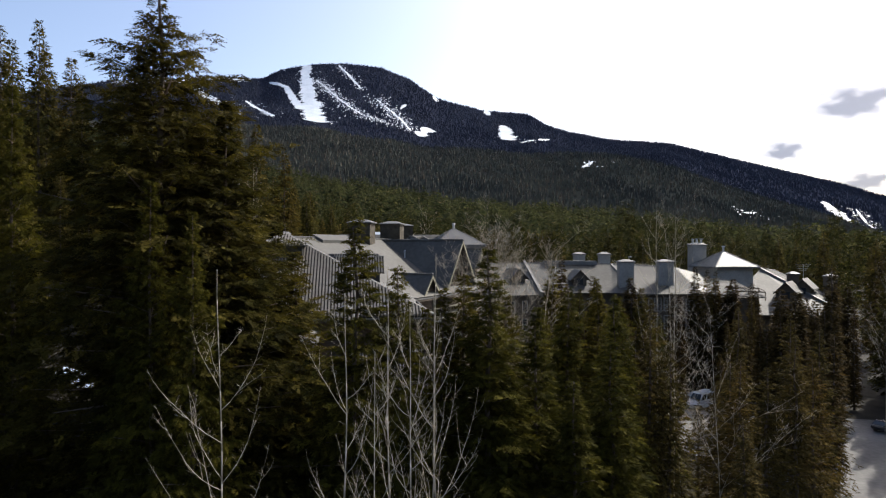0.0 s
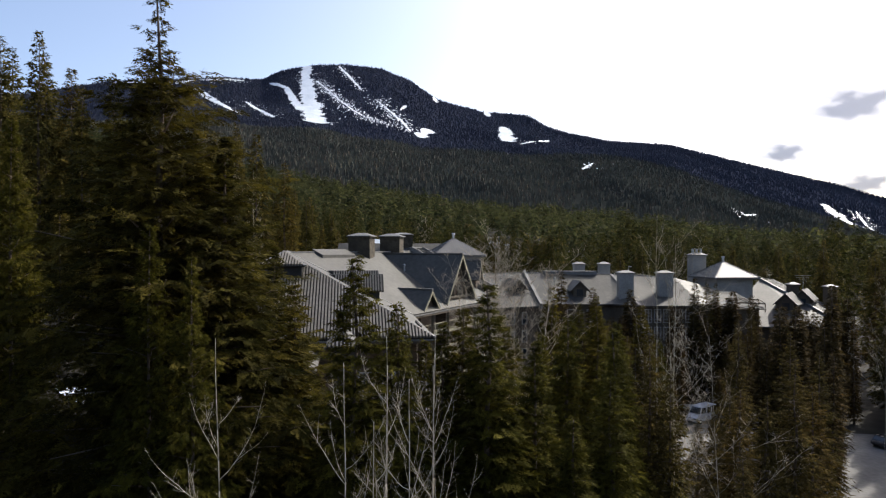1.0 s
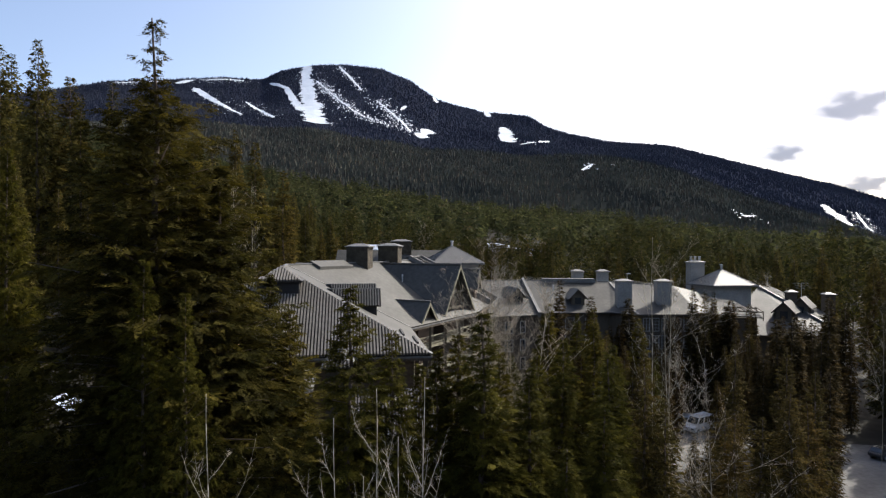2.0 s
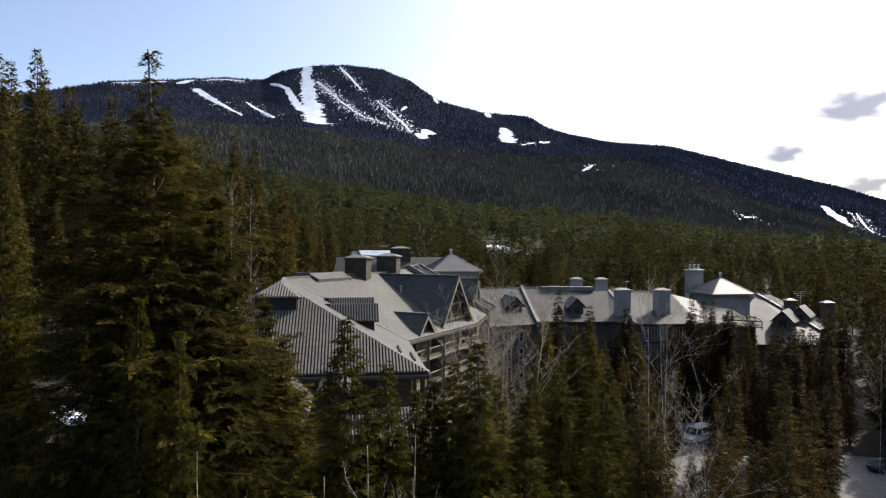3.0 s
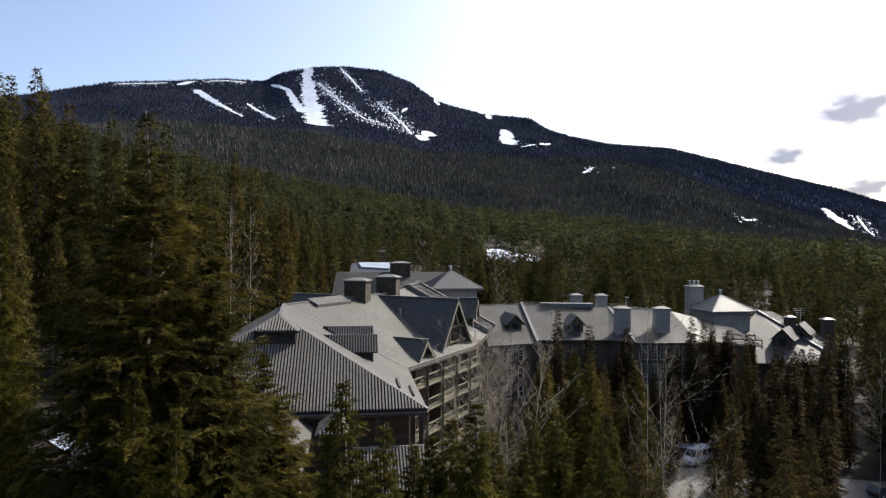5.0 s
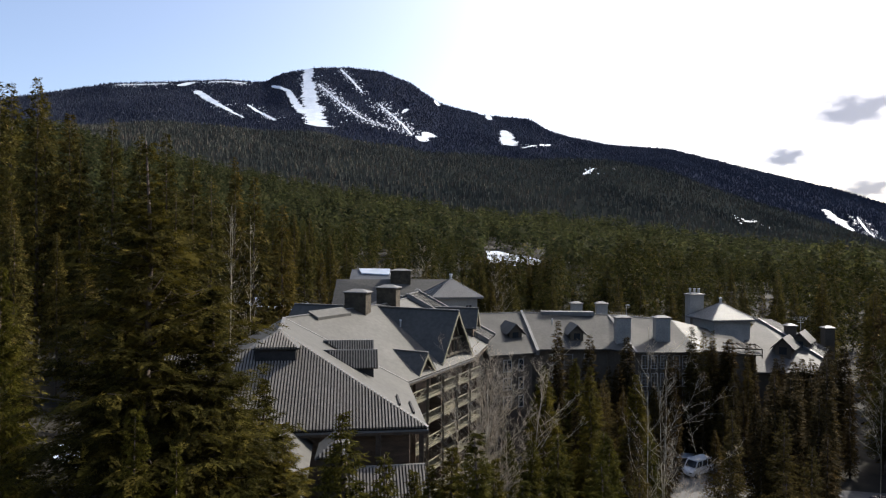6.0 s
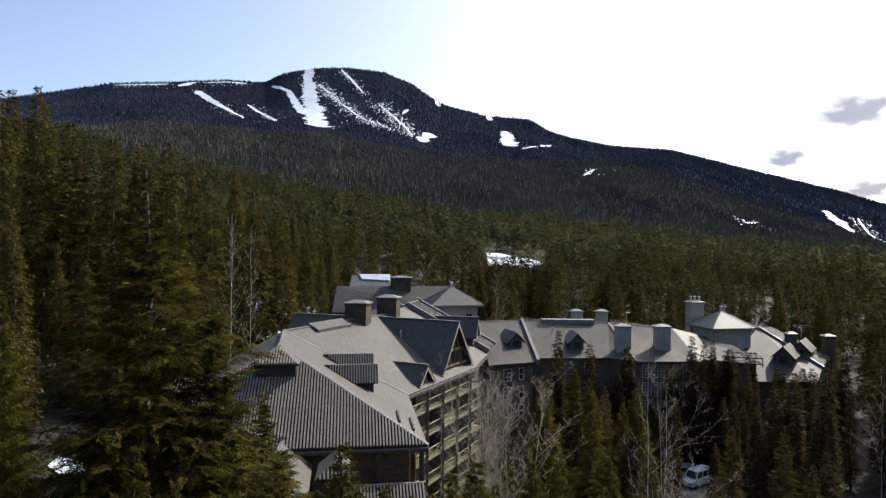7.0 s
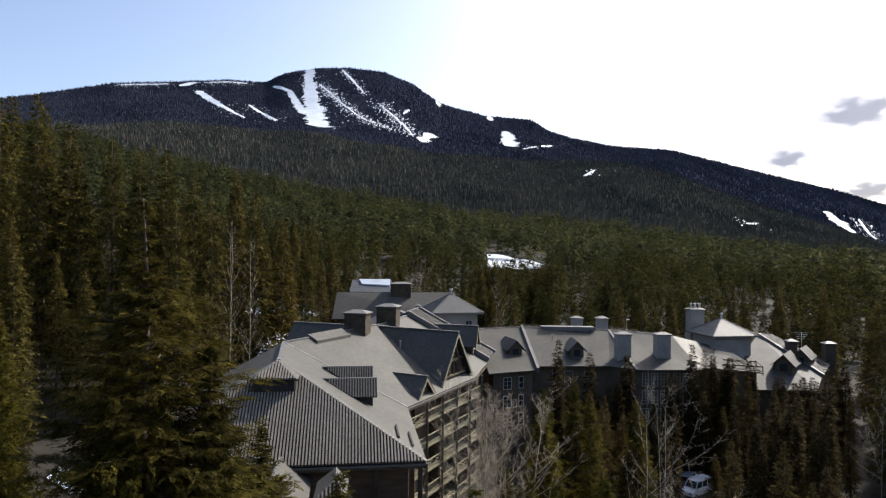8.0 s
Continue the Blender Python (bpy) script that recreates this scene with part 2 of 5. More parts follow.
def waves(x, y, size):
    """Smooth uneven relief, about -1 to 1."""
    s = 0
    for i in range(8):
        a = ripple[i] * 7
        k = 2 * math.pi / (size * (0.5 + 0.2 * i))
        s = s + np.sin(k * (x * math.cos(a) + y * math.sin(a)) + ripple[i + 8]) / 4
    return s


def height(x, y):
    """The ground's height at a place."""
    x, y = np.asarray(x, float), np.asarray(y, float)
    r, b = np.hypot(x, y), np.degrees(np.arctan2(x, y))
    b = np.where(y < 0, np.sign(x) * 60, b)
    z1 = table(b, FOOT)
    z2 = 35 + R_SHOULDER * table(b, SHOULDER) - 8
    z3 = 35 + R_SUMMIT * table(b, SUMMIT) + 20
    near = z1 * np.clip((r - 150) / 850, 0, 1) ** 1.3
    t2 = np.clip((r - R_FOOT) / (R_SHOULDER - R_FOOT), 0, 1)
    t3 = np.clip((r - R_SHOULDER - 60) / (R_SUMMIT - R_SHOULDER - 60), 0, 1)
    far = z1 + (z2 - z1) * t2 ** 1.1
    top = z2 + (z3 - z2) * t3 ** 1.25
    z = np.where(r < R_FOOT, near, np.where(r < R_SHOULDER, far, top))
    z = z - np.clip(r - R_SUMMIT, 0, None) * 0.35
    z = np.where(r > 300, z + waves(x, y, 500) * 10 * np.clip((r - 300) / 1200, 0, 1) * np.clip(abs(r - R_SUMMIT) / 500, 0, 1), z)
    bank = np.clip((-x - 22) / 34, 0, 1)
    bank = bank * bank * (3 - 2 * bank) * 13 * np.clip(1 - (r - 150) / 300, 0, 1) * (y > -20)
    return z + bank + 0.25 * waves(x, y, 30) * (r < 400) * (x < 20)


def ring_ground():
    bearings = np.radians(np.concatenate([np.linspace(-180, -48, 20)[:-1], np.linspace(-48, 48, 150), np.linspace(48, 180, 20)[1:-1]]))
    radii = np.unique(np.concatenate([[0.0, 1000, 2000, 2060, 3400], np.geomspace(6, 1100, 70), np.linspace(1150, 4600, 70)]))
    r, b = np.meshgrid(radii, bearings, indexing="ij")
    x, y = r * np.sin(b), r * np.cos(b)
    v = np.stack([x, y, height(x, y)], -1).reshape(-1, 3)
    nb = len(bearings)
    i, j = np.meshgrid(np.arange(len(radii) - 1), np.arange(nb), indexing="ij")
    a, c = i * nb + j, i * nb + (j + 1) % nb
    d, e = a + nb, c + nb
    t = np.concatenate([np.stack([a, c, e], -1).reshape(-1, 3), np.stack([a, e, d], -1).reshape(-1, 3)])
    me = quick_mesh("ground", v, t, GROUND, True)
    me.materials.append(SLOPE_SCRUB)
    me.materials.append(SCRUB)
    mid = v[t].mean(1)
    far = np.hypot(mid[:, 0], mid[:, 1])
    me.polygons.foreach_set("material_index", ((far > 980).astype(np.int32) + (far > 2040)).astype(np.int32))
    return me


ground = tagged(part("ground", ring_ground()), "forest floor of brown needles and soil", "ground", kind="structure")


def draped(name, mat, outline, lift, step):
    """A sheet that lies on the ground within a plan polygon."""
    bm = bmesh.new()
    bm.faces.new([bm.verts.new((x, y, 0)) for x, y in outline])
    bmesh.ops.triangulate(bm, faces=bm.faces[:])
    for _ in range(6):
        long = [e for e in bm.edges if e.calc_length() > step]
        if not long:
            break
        bmesh.ops.subdivide_edges(bm, edges=long, cuts=1)
        bmesh.ops.triangulate(bm, faces=bm.faces[:])
    for v in bm.verts:
        v.co.z = float(height(v.co.x, v.co.y)) + lift
    me = bpy.data.meshes.new(name)
    bm.to_mesh(me)
    bm.free()
    me.materials.append(mat)
    return me


# ---- ski runs on the mountain: centre line and width ----
RUNS = [
    [(-719, 3313, 51), (-669, 3097, 54), (-605, 2830, 62), (-542, 2603, 76), (-462, 2320, 93)],
    [(-853, 3103, 14), (-724, 2918, 24), (-638, 2713, 32), (-566, 2543, 42)],
    [(-548, 3320, 12), (-459, 3122, 15), (-380, 2949, 9)],
    [(-608, 3030, 7), (-506, 2843, 6), (-408, 2671, 8), (-311, 2508, 6), (-214, 2428, 5)],
    [(-303, 2849, 5), (-227, 2706, 9), (-169, 2570, 13), (-122, 2424, 8)],
    [(-92, 2372, 38), (-54, 2568, 50)],
    [(-185, 2760, 15), (-165, 2860, 18)],
    [(-43, 3390, 30), (-37, 3300, 24)],
]
RUNS += [
    [(233, 3382, 30), (233, 3255, 41)],
    [(278, 2981, 37), (275, 2758, 59), (264, 2515, 72)],
    [(-1147, 2917, 40), (-984, 2689, 34), (-879, 2558, 20), (-761, 2396, 10)],
    [(-1270, 3010, 40), (-1235, 3120, 46)],
    [(-1545, 2950, 16), (-1450, 3000, 34), (-1335, 3050, 22)],
    [(-1175, 3125, 24), (-1000, 3185, 20)],
    [(1365, 2265, 24), (1330, 2150, 42), (1240, 1960, 45), (1190, 1850, 20)],
    [(1483, 2270, 8), (1340, 2000, 9), (1260, 1850, 8)],
]
RUNS += [
    [(370, 1680, 16), (417, 1760, 14)],
    [(397, 2617, 14), (480, 2860, 16)],
    [(672, 1420, 12), (724, 1460, 12)],
    [(-855, 2737, 15), (-750, 2590, 19), (-631, 2361, 22)],
    [(302, 2473, 12), (380, 2590, 12)],
]


def run_mesh(line):
    """A strip of snow laid over the slope along a line, its edges uneven."""
    pts = [Vector(p) for p in line]
    fine = []
    for p, q in zip(pts, pts[1:]):
        k = max(2, int((q - p).length / 12))
        fine += [p.lerp(q, i / k) for i in range(k)]
    fine.append(pts[-1])
    v, f, cols = [], [], 5
    for i, p in enumerate(fine):
        q = fine[min(i + 1, len(fine) - 1)] - fine[max(i - 1, 0)]
        side = Vector((q.y, -q.x)).normalized()
        ends = min(1.0, 0.3 + 0.35 * min(i, len(fine) - 1 - i))
        for j in range(cols):
            rag = 1 + 0.5 * noise.noise((i * 0.19, (j > 2) * 3.7, p.x * 0.01)) + 0.75 * noise.noise((i * 0.61, (j > 2) * 9.1, p.y * 0.02))
            s = (j / (cols - 1) - 0.5) * p.z * ends * rag
            x, y = p.x + side.x * s, p.y + side.y * s
            v.append((x, y, float(height(x, y)) + 4))
    for i in range(len(fine) - 1):
        for j in range(cols - 1):
            a = i * cols + j
            f.append((a, a + 1, a + cols + 1, a + cols))
    return mesh("ski_run", v, f, SNOW, True)


for line in RUNS:
    tagged(part("ski_run", run_mesh(line)), "strip of white snow cut through the mountain forest", "ski run", group="ski runs", kind="structure")


# broken snow among the trees beside the upper runs
g = np.random.RandomState(8)
v, f = [], []
for line, spread, count in ((RUNS[3], 36, 560), (RUNS[4], 44, 330), (RUNS[2], 24, 90), (RUNS[0], 85, 110), (RUNS[15], 34, 120), (RUNS[19], 50, 50), (RUNS[10], 40, 50), (RUNS[18], 40, 12), (RUNS[16], 30, 8), (RUNS[20], 50, 10), (RUNS[12], 45, 130), (RUNS[13], 45, 110), (RUNS[11], 30, 40)):
    for _ in range(int(count * 1.5)):
        k = g.randint(0, len(line) - 1)
        p = Vector(line[k]).lerp(Vector(line[k + 1]), g.rand())
        x, y, w = p.x + g.normal(0, spread * 0.6), p.y + g.normal(0, spread * 0.8), g.uniform(1.5, 5.0)
        base = len(v)
        for i in range(6):
            a = i * math.pi / 3 + g.uniform(-0.3, 0.3)
            px, py = x + math.cos(a) * w * g.uniform(0.5, 1), y + math.sin(a) * w * 2.2 * g.uniform(0.5, 1)
            v.append((px, py, float(height(px, py)) + 3.5))
        f.append(tuple(range(base, base + 6)))
tagged(part("snow_speckle", mesh("snow_speckle", v, f, SNOW)), "scattered patches of snow between the mountain trees", "snow", kind="stuff")


# ---- roofs and houses ----
def face_normal(poly):
    a, b, c = (Vector(p) for p in poly[:3])
    n = (b - a).cross(c - a).normalized()
    return n if n.z > 0 else -n


def ribs(poly, spacing, w, h, lift=0.0):
    """Standing ribs that run down a roof face, cut at its edges."""
    n = face_normal(poly)
    down = Vector((n.x, n.y, 0))
    down = (down - n * down.dot(n)).normalized()
    along = n.cross(down)
    o = Vector(poly[0])
    flat = [((Vector(p) - o).dot(along), (Vector(p) - o).dot(down)) for p in poly]
    lo, hi = min(p[0] for p in flat), max(p[0] for p in flat)
    s = Solid()
    x = lo + spacing * 0.5
    while x < hi:
        cut = sorted(a[1] + (x - a[0]) / (b[0] - a[0]) * (b[1] - a[1]) for a, b in zip(flat, flat[1:] + flat[:1]) if (a[0] - x) * (b[0] - x) < 0)
        if len(cut) >= 2 and cut[-1] - cut[0] > 0.3:
            p, q = o + along * x + down * cut[0] + n * lift, o + along * x + down * cut[-1] + n * lift
            s.beam(p, q, w, h, n)
        x += spacing
    return s


def roof_face(parent, poly, mat=None, thick=0.28, rib=None, label=""):
    """One slope of a roof: a slab with its ribs."""
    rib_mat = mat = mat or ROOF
    # under ribs the slab takes the pan colour with the painted groove shade
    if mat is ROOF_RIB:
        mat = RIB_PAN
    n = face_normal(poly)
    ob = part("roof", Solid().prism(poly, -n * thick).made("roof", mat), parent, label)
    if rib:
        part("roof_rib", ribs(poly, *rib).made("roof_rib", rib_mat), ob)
    return ob


def ridge(parent, p, q, w=0.34, h=0.14):
    return part("ridge_cap", Solid().beam(Vector(p) - Vector((0, 0, 0.03)), Vector(q) - Vector((0, 0, 0.03)), w, h).made("ridge_cap", CAP), parent)


def body(parent, plan, z0, z1, mat, label=""):
    return part("wall", Solid().prism([(x, y, z0) for x, y in plan], (0, 0, z1 - z0)).made("wall", mat), parent, label)


def window(parent, m, w, h, cols=2, rows=2, frame_mat=None):
    """A window on a wall: m puts x along the wall, z up and -y outwards. A frame in one ring, glazing bars and a pane."""
    t, mat = 0.1, frame_mat or TRIM
    v, f = [], []
    for y in (-0.09, 0.02):
        for x0, z0, x1, z1 in ((-w / 2, 0, w / 2, h), (-w / 2 + t, t, w / 2 - t, h - t)):
            v += [(x0, y, z0), (x1, y, z0), (x1, y, z1), (x0, y, z1)]
    for i in range(4):
        k = (i + 1) % 4
        f += [(i, k, 4 + k, 4 + i), (8 + i, 12 + i, 12 + k, 8 + k), (i, 8 + i, 8 + k, k), (4 + i, 4 + k, 12 + k, 12 + i)]
    win = part("window", mesh("window", v, f, mat), parent)
    win.matrix_basis = m
    part("pane", Solid().box((-w / 2 + 0.02, -0.04, 0.02), (w / 2 - 0.02, -0.012, h - 0.02)).made("pane", GLASS), win)
    for i in range(1, cols):
        x = -w / 2 + w * i / cols
        part("glazing_bar", Solid().box((x - 0.035, -0.075, t), (x + 0.035, 0.01, h - t)).made("glazing_bar", mat), win)
    for i in range(1, rows):
        z = h * i / rows
        part("glazing_bar", Solid().box((-w / 2 + t, -0.07, z - 0.03), (w / 2 - t, 0.01, z + 0.03)).made("glazing_bar", mat), win)
    return win


def chimney(x, y, z0, z1, w, d, turn, mat, label, pots=0):
    """A masonry stack with a spreading cap."""
    c = tagged(empty("chimney", pose(x, y, z0, 0, 0, turn)), label, "chimney", group="chimneys")
    h = z1 - z0
    part("shaft", Solid().box((-w / 2, -d / 2, 0), (w / 2, d / 2, h - 0.55)).box((-w / 2 - 0.06, -d / 2 - 0.06, h - 0.55), (w / 2 + 0.06, d / 2 + 0.06, h - 0.3)).made("shaft", mat), c)
    cap = Solid().box((-w / 2 - 0.24, -d / 2 - 0.24, h - 0.3), (w / 2 + 0.24, d / 2 + 0.24, h - 0.18))
    k = len(cap.v)
    cap.v += [Vector((sx * (w / 2 + 0.2), sy * (d / 2 + 0.2), h - 0.18)) for sx, sy in ((-1, -1), (1, -1), (1, 1), (-1, 1))] + [Vector((-w * 0.2, 0, h + 0.2)), Vector((w * 0.2, 0, h + 0.2))]
    cap.f += [(k, k + 1, k + 5, k + 4), (k + 1, k + 2, k + 5), (k + 2, k + 3, k + 4, k + 5), (k + 3, k, k + 4)]
    part("cap", cap.made("cap", CAP), c, "pale metal cap")
    for i in range(pots):
        px = (i - (pots - 1) / 2) * 0.9
        part("chimney_pot", Solid().tube((px, 0, h), (px, 0, h + 0.8), 0.22, 0.2).tube((px, 0, h + 0.85), (px, 0, h + 0.95), 0.32, 0.3).made("chimney_pot", STEEL), c)
    return c


def gable_roof(parent, p_left, p_right, apex, back, wall_mat, mat, z_wall, overhang=0.7, back_left=None, back_right=None, rib=None):
    """A gable: two slopes that run back from its face to the point back, a wall under them and barge boards."""
    pl, pr, ap, bk = Vector(p_left), Vector(p_right), Vector(apex), Vector(back)
    out = ap - bk
    out.z = 0
    out.normalize()
    o = out * overhang
    roof_face(parent, [pl + o, ap + o, bk, back_left or pl], mat, 0.22, rib)
    roof_face(parent, [ap + o, pr + o, back_right or pr, bk], mat, 0.22, rib)
    ridge(parent, ap + o, bk, 0.35, 0.12)
    for q in (pl, pr):
        part("barge_board", Solid().beam(q + o - Vector((0, 0, 0.36)) + out * 0.05, ap + o - Vector((0, 0, 0.36)) + out * 0.05, 0.1, 0.28, out.cross((ap - q).normalized())).made("barge_board", RAIL_WOOD), parent)
    low = Vector((0, 0, 0.45))
    wl_, wr_ = pl.lerp(pr, 0.05), pl.lerp(pr, 0.95)
    part("gable_wall", Solid().prism([Vector((wl_.x, wl_.y, z_wall)), Vector((wr_.x, wr_.y, z_wall)), wr_ - low, ap - low, wl_ - low], -out * 0.3).made("gable_wall", wall_mat), parent)


# plan axes: front wing C and long wing A
CO, CW, CR = Vector((-15.0, 60.6)), Vector((-0.145, 0.989)), Vector((0.989, 0.145))
AO, AW, AR = Vector((-17.6, 72.4)), Vector((0.438, 0.899)), Vector((0.899, -0.438))
# behind the big gable wing A bends; its far part has a raised end
DO, DW, DR = Vector((-5.4, 103.3)), Vector((0.208, 0.978)), Vector((0.978, -0.208))


def pc(a, b, z):
    p = CO + CW * a + CR * b
    return Vector((p.x, p.y, z))


def pa(a, b, z):
    p = AO + AW * a + AR * b
    return Vector((p.x, p.y, z))


def pd(a, b, z):
    p = DO + DW * a + DR * b
    return Vector((p.x, p.y, z))


def cross_eaves(bc, ba):
    """Where the eave of C at bc meets the eave of A at ba."""
    p, q = CO + CR * bc, AO + AR * ba
    d = q - p
    det = CW.x * -AW.y + AW.x * CW.y
    s = (d.x * -AW.y + AW.x * d.y) / det
    return p + CW * s


EAVE, TOP = 17.95, 24.9
EAST_C, EAST_A = 13.1, 13.4
valley, elbow = cross_eaves(EAST_C, EAST_A), cross_eaves(-EAST_C, -EAST_A)
VAL, ELB = Vector((*valley, EAVE)), Vector((*elbow, EAVE))
hotel = tagged(empty("hotel_wing", pose(0, 0, 0)), "long hotel wing with grey metal hip roofs, gables and timber balconies", "hotel", group="hotel wings")
SE, SW, C1, C2 = pc(-9.8, EAST_C, EAVE), pc(-9.8, -EAST_C, EAVE), pc(0, 0, TOP), pa(0, 0, TOP)
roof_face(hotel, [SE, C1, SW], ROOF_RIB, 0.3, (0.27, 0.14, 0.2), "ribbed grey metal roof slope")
roof_face(hotel, [SE, VAL, C2, C1], ROOF, 0.3, None)
roof_face(hotel, [SW, C1, C2, ELB], ROOF, 0.3, None)
BEND = 21.5
D_TOP, D_EAVE, D_LONG = 25.0, 17.95, 7.6
TOP_BEND, WEST_BEND = pa(BEND, 0, TOP), pa(BEND, -EAST_A, EAVE)
EAVE_BEND = Vector((5.1, 88.4, EAVE))
D0, D0E, D0W = pd(0, 0, D_TOP), pd(0, EAST_A, D_EAVE), pd(0, -EAST_A, D_EAVE)
roof_face(hotel, [VAL, EAVE_BEND, TOP_BEND, C2], ROOF, 0.3, None)
roof_face(hotel, [EAVE_BEND, D0E, D0, TOP_BEND], ROOF, 0.3, None)
roof_face(hotel, [ELB, C2, TOP_BEND, WEST_BEND], ROOF, 0.3, None)
roof_face(hotel, [WEST_BEND, TOP_BEND, D0, D0W], ROOF, 0.3, None)
for p, q in ((SE, C1), (SW, C1), (C1, C2), (C2, TOP_BEND), (TOP_BEND, D0)):
    ridge(hotel, p, q)
body(hotel, [pc(-8.6, 11.7, 0).xy, Vector((*valley,)) - CR * 1.4 + AW * 0.2, EAVE_BEND.xy - AR * 2.9, pd(0, 10.5, 0).xy, pd(0, -12.2, 0).xy, pa(BEND, -12.2, 0).xy, elbow + CR * 1.2, pc(-8.6, -11.7, 0).xy], -1, EAVE - 0.05, WALL_WOOD, "dark brown timber wall")
# fascia boards under the eaves
for p, q in ((SW, SE), (SE, VAL), (VAL, EAVE_BEND), (EAVE_BEND, D0E)):
    part("fascia", Solid().beam(p - Vector((0, 0, 0.52)), q - Vector((0, 0, 0.52)), 0.1, 0.24).made("fascia", POST_WOOD), hotel)
# raised end with its parapets
up = 0.55
roof_face(hotel, [pd(0, EAST_A, D_EAVE + up), pd(D_LONG, EAST_A, D_EAVE + up), pd(D_LONG, 0, D_TOP + up), pd(0, 0, D_TOP + up)], ROOF, 0.6, (0.5, 0.05, 0.05))
roof_face(hotel, [pd(0, -EAST_A, D_EAVE + up), pd(0, 0, D_TOP + up), pd(D_LONG, 0, D_TOP + up), pd(D_LONG, -EAST_A, D_EAVE + up)], ROOF, 0.6, None)
for a in (0.1, D_LONG):
    part("parapet", Solid().beam(pd(a, 0, D_TOP + up - 0.4), pd(a, EAST_A, D_EAVE + up - 0.4), 0.35, 0.7).made("parapet", CAP), hotel)
ridge(hotel, pd(0, 0, D_TOP + up), pd(D_LONG, 0, D_TOP + up))
body(hotel, [pd(0, 11.6, 0).xy, pd(D_LONG - 0.3, 11.6, 0).xy, pd(D_LONG - 0.3, -12.2, 0).xy, pd(0, -12.2, 0).xy], -1, D_EAVE, WALL_WOOD)
part("gable_wall", Solid().prism([pd(D_LONG - 0.4, -12.2, D_EAVE - 0.2), pd(D_LONG - 0.4, 12.2, D_EAVE - 0.2), pd(D_LONG - 0.4, 0, D_TOP + 0.2)], Vector((*(DW * 0.25), 0))).made("gable_wall", PALE_STUCCO), hotel)

# louvred half gable at the head of the ribbed slope
v0 = pc(-0.9, 0.0, TOP + 0.15)
lv, rv = pc(-3.85, -2.05, TOP - 1.1), pc(-3.85, 2.05, TOP - 1.1)
roof_face(hotel, [lv, rv, v0], ROOF_RIB, 0.14, (0.26, 0.13, 0.17))
roof_face(hotel, [rv, pc(-0.4, 2.1, TOP - 1.06), pc(2.6, 0.0, TOP + 0.06), v0], ROOF, 0.14)
roof_face(hotel, [lv, v0, pc(2.6, 0.0, TOP + 0.06), pc(-0.4, -2.1, TOP - 1.06)], ROOF, 0.14)
ridge(hotel, lv, v0, 0.25, 0.1), ridge(hotel, rv, v0, 0.25, 0.1), ridge(hotel, v0, pc(2.6, 0.0, TOP + 0.08), 0.4, 0.14)
part("louvre_box", Solid().prism([pc(-3.5, -1.85, TOP - 3.3), pc(-3.5, 1.75, TOP - 3.3), pc(-0.5, 1.75, TOP - 3.3), pc(-0.5, -1.85, TOP - 3.3)], (0, 0, 2.1)).made("louvre_box", SHADE), hotel, "dark louvred box")

# low raised strip on the ridge
part("roof_monitor", Solid().prism([pa(4.6, -0.2, TOP - 0.15), pa(11.6, -0.2, TOP - 0.15), pa(11.6, 1.3, TOP - 0.85), pa(4.6, 1.3, TOP - 0.85)], (0, 0, 0.55)).made("roof_monitor", ROOF), hotel)

# two ribbed dormers, one behind the other, that look out over the corner slope
def ribbed_dormer(a, b0, b1, z, drop, run, wall):
    """Its ridge runs out from the slope at height z; the near side falls steeply to an eave over a dark wall."""
    top0, top1 = pc(a, b0, z), pc(a, b1, z)
    low0, low1 = pc(a - run, b0 + drop * EAST_C / (TOP - EAVE), z - drop), pc(a - run, b1, z - drop)
    poly = [low0, low1, top1, top0]
    d = part("dormer", Solid().prism([pc(a - run + 0.5, b0 + 1, z - drop - wall), pc(a - run + 0.5, b1 - 0.4, z - drop - wall), pc(a + run - 0.5, b1 - 0.4, z - drop - wall), pc(a + run - 0.5, b0 + 1, z - drop - wall)], (0, 0, wall)).made("dormer", SHADE), hotel, "dark walled dormer with steep ribbed roof")
    part("dormer_roof", Solid().prism(poly, (0, 0.2, -0.08)).made("dormer_roof", RIB_PAN), d)
    part("roof_rib", ribs(poly, 0.26, 0.12, 0.16).made("roof_rib", ROOF_RIB), d)
    back_ = [pc(a + run, b0 + drop * EAST_C / (TOP - EAVE), z - drop), top0, top1, pc(a + run, b1, z - drop)]
    part("dormer_back", Solid().prism(back_, (0, -0.1, -0.12)).made("dormer_back", ROOF_RIB), d)
    part("dormer_end", Solid().prism([low1 - Vector((*(CR * 0.4), 0)), pc(a + run, b1 - 0.4, z - drop), pc(a, b1 - 0.4, z - 0.05)], Vector((*(CR * 0.1), 0))).made("dormer_end", SHADE), d)
    part("ridge_cap", Solid().beam(top0, top1, 0.22, 0.1).made("ridge_cap", CAP), d)


ribbed_dormer(7.0, 3.75, 9.15, 22.9, 1.5, 1.4, 0.9)
ribbed_dormer(1.45, 4.05, 9.35, 22.72, 1.55, 1.5, 1.2)

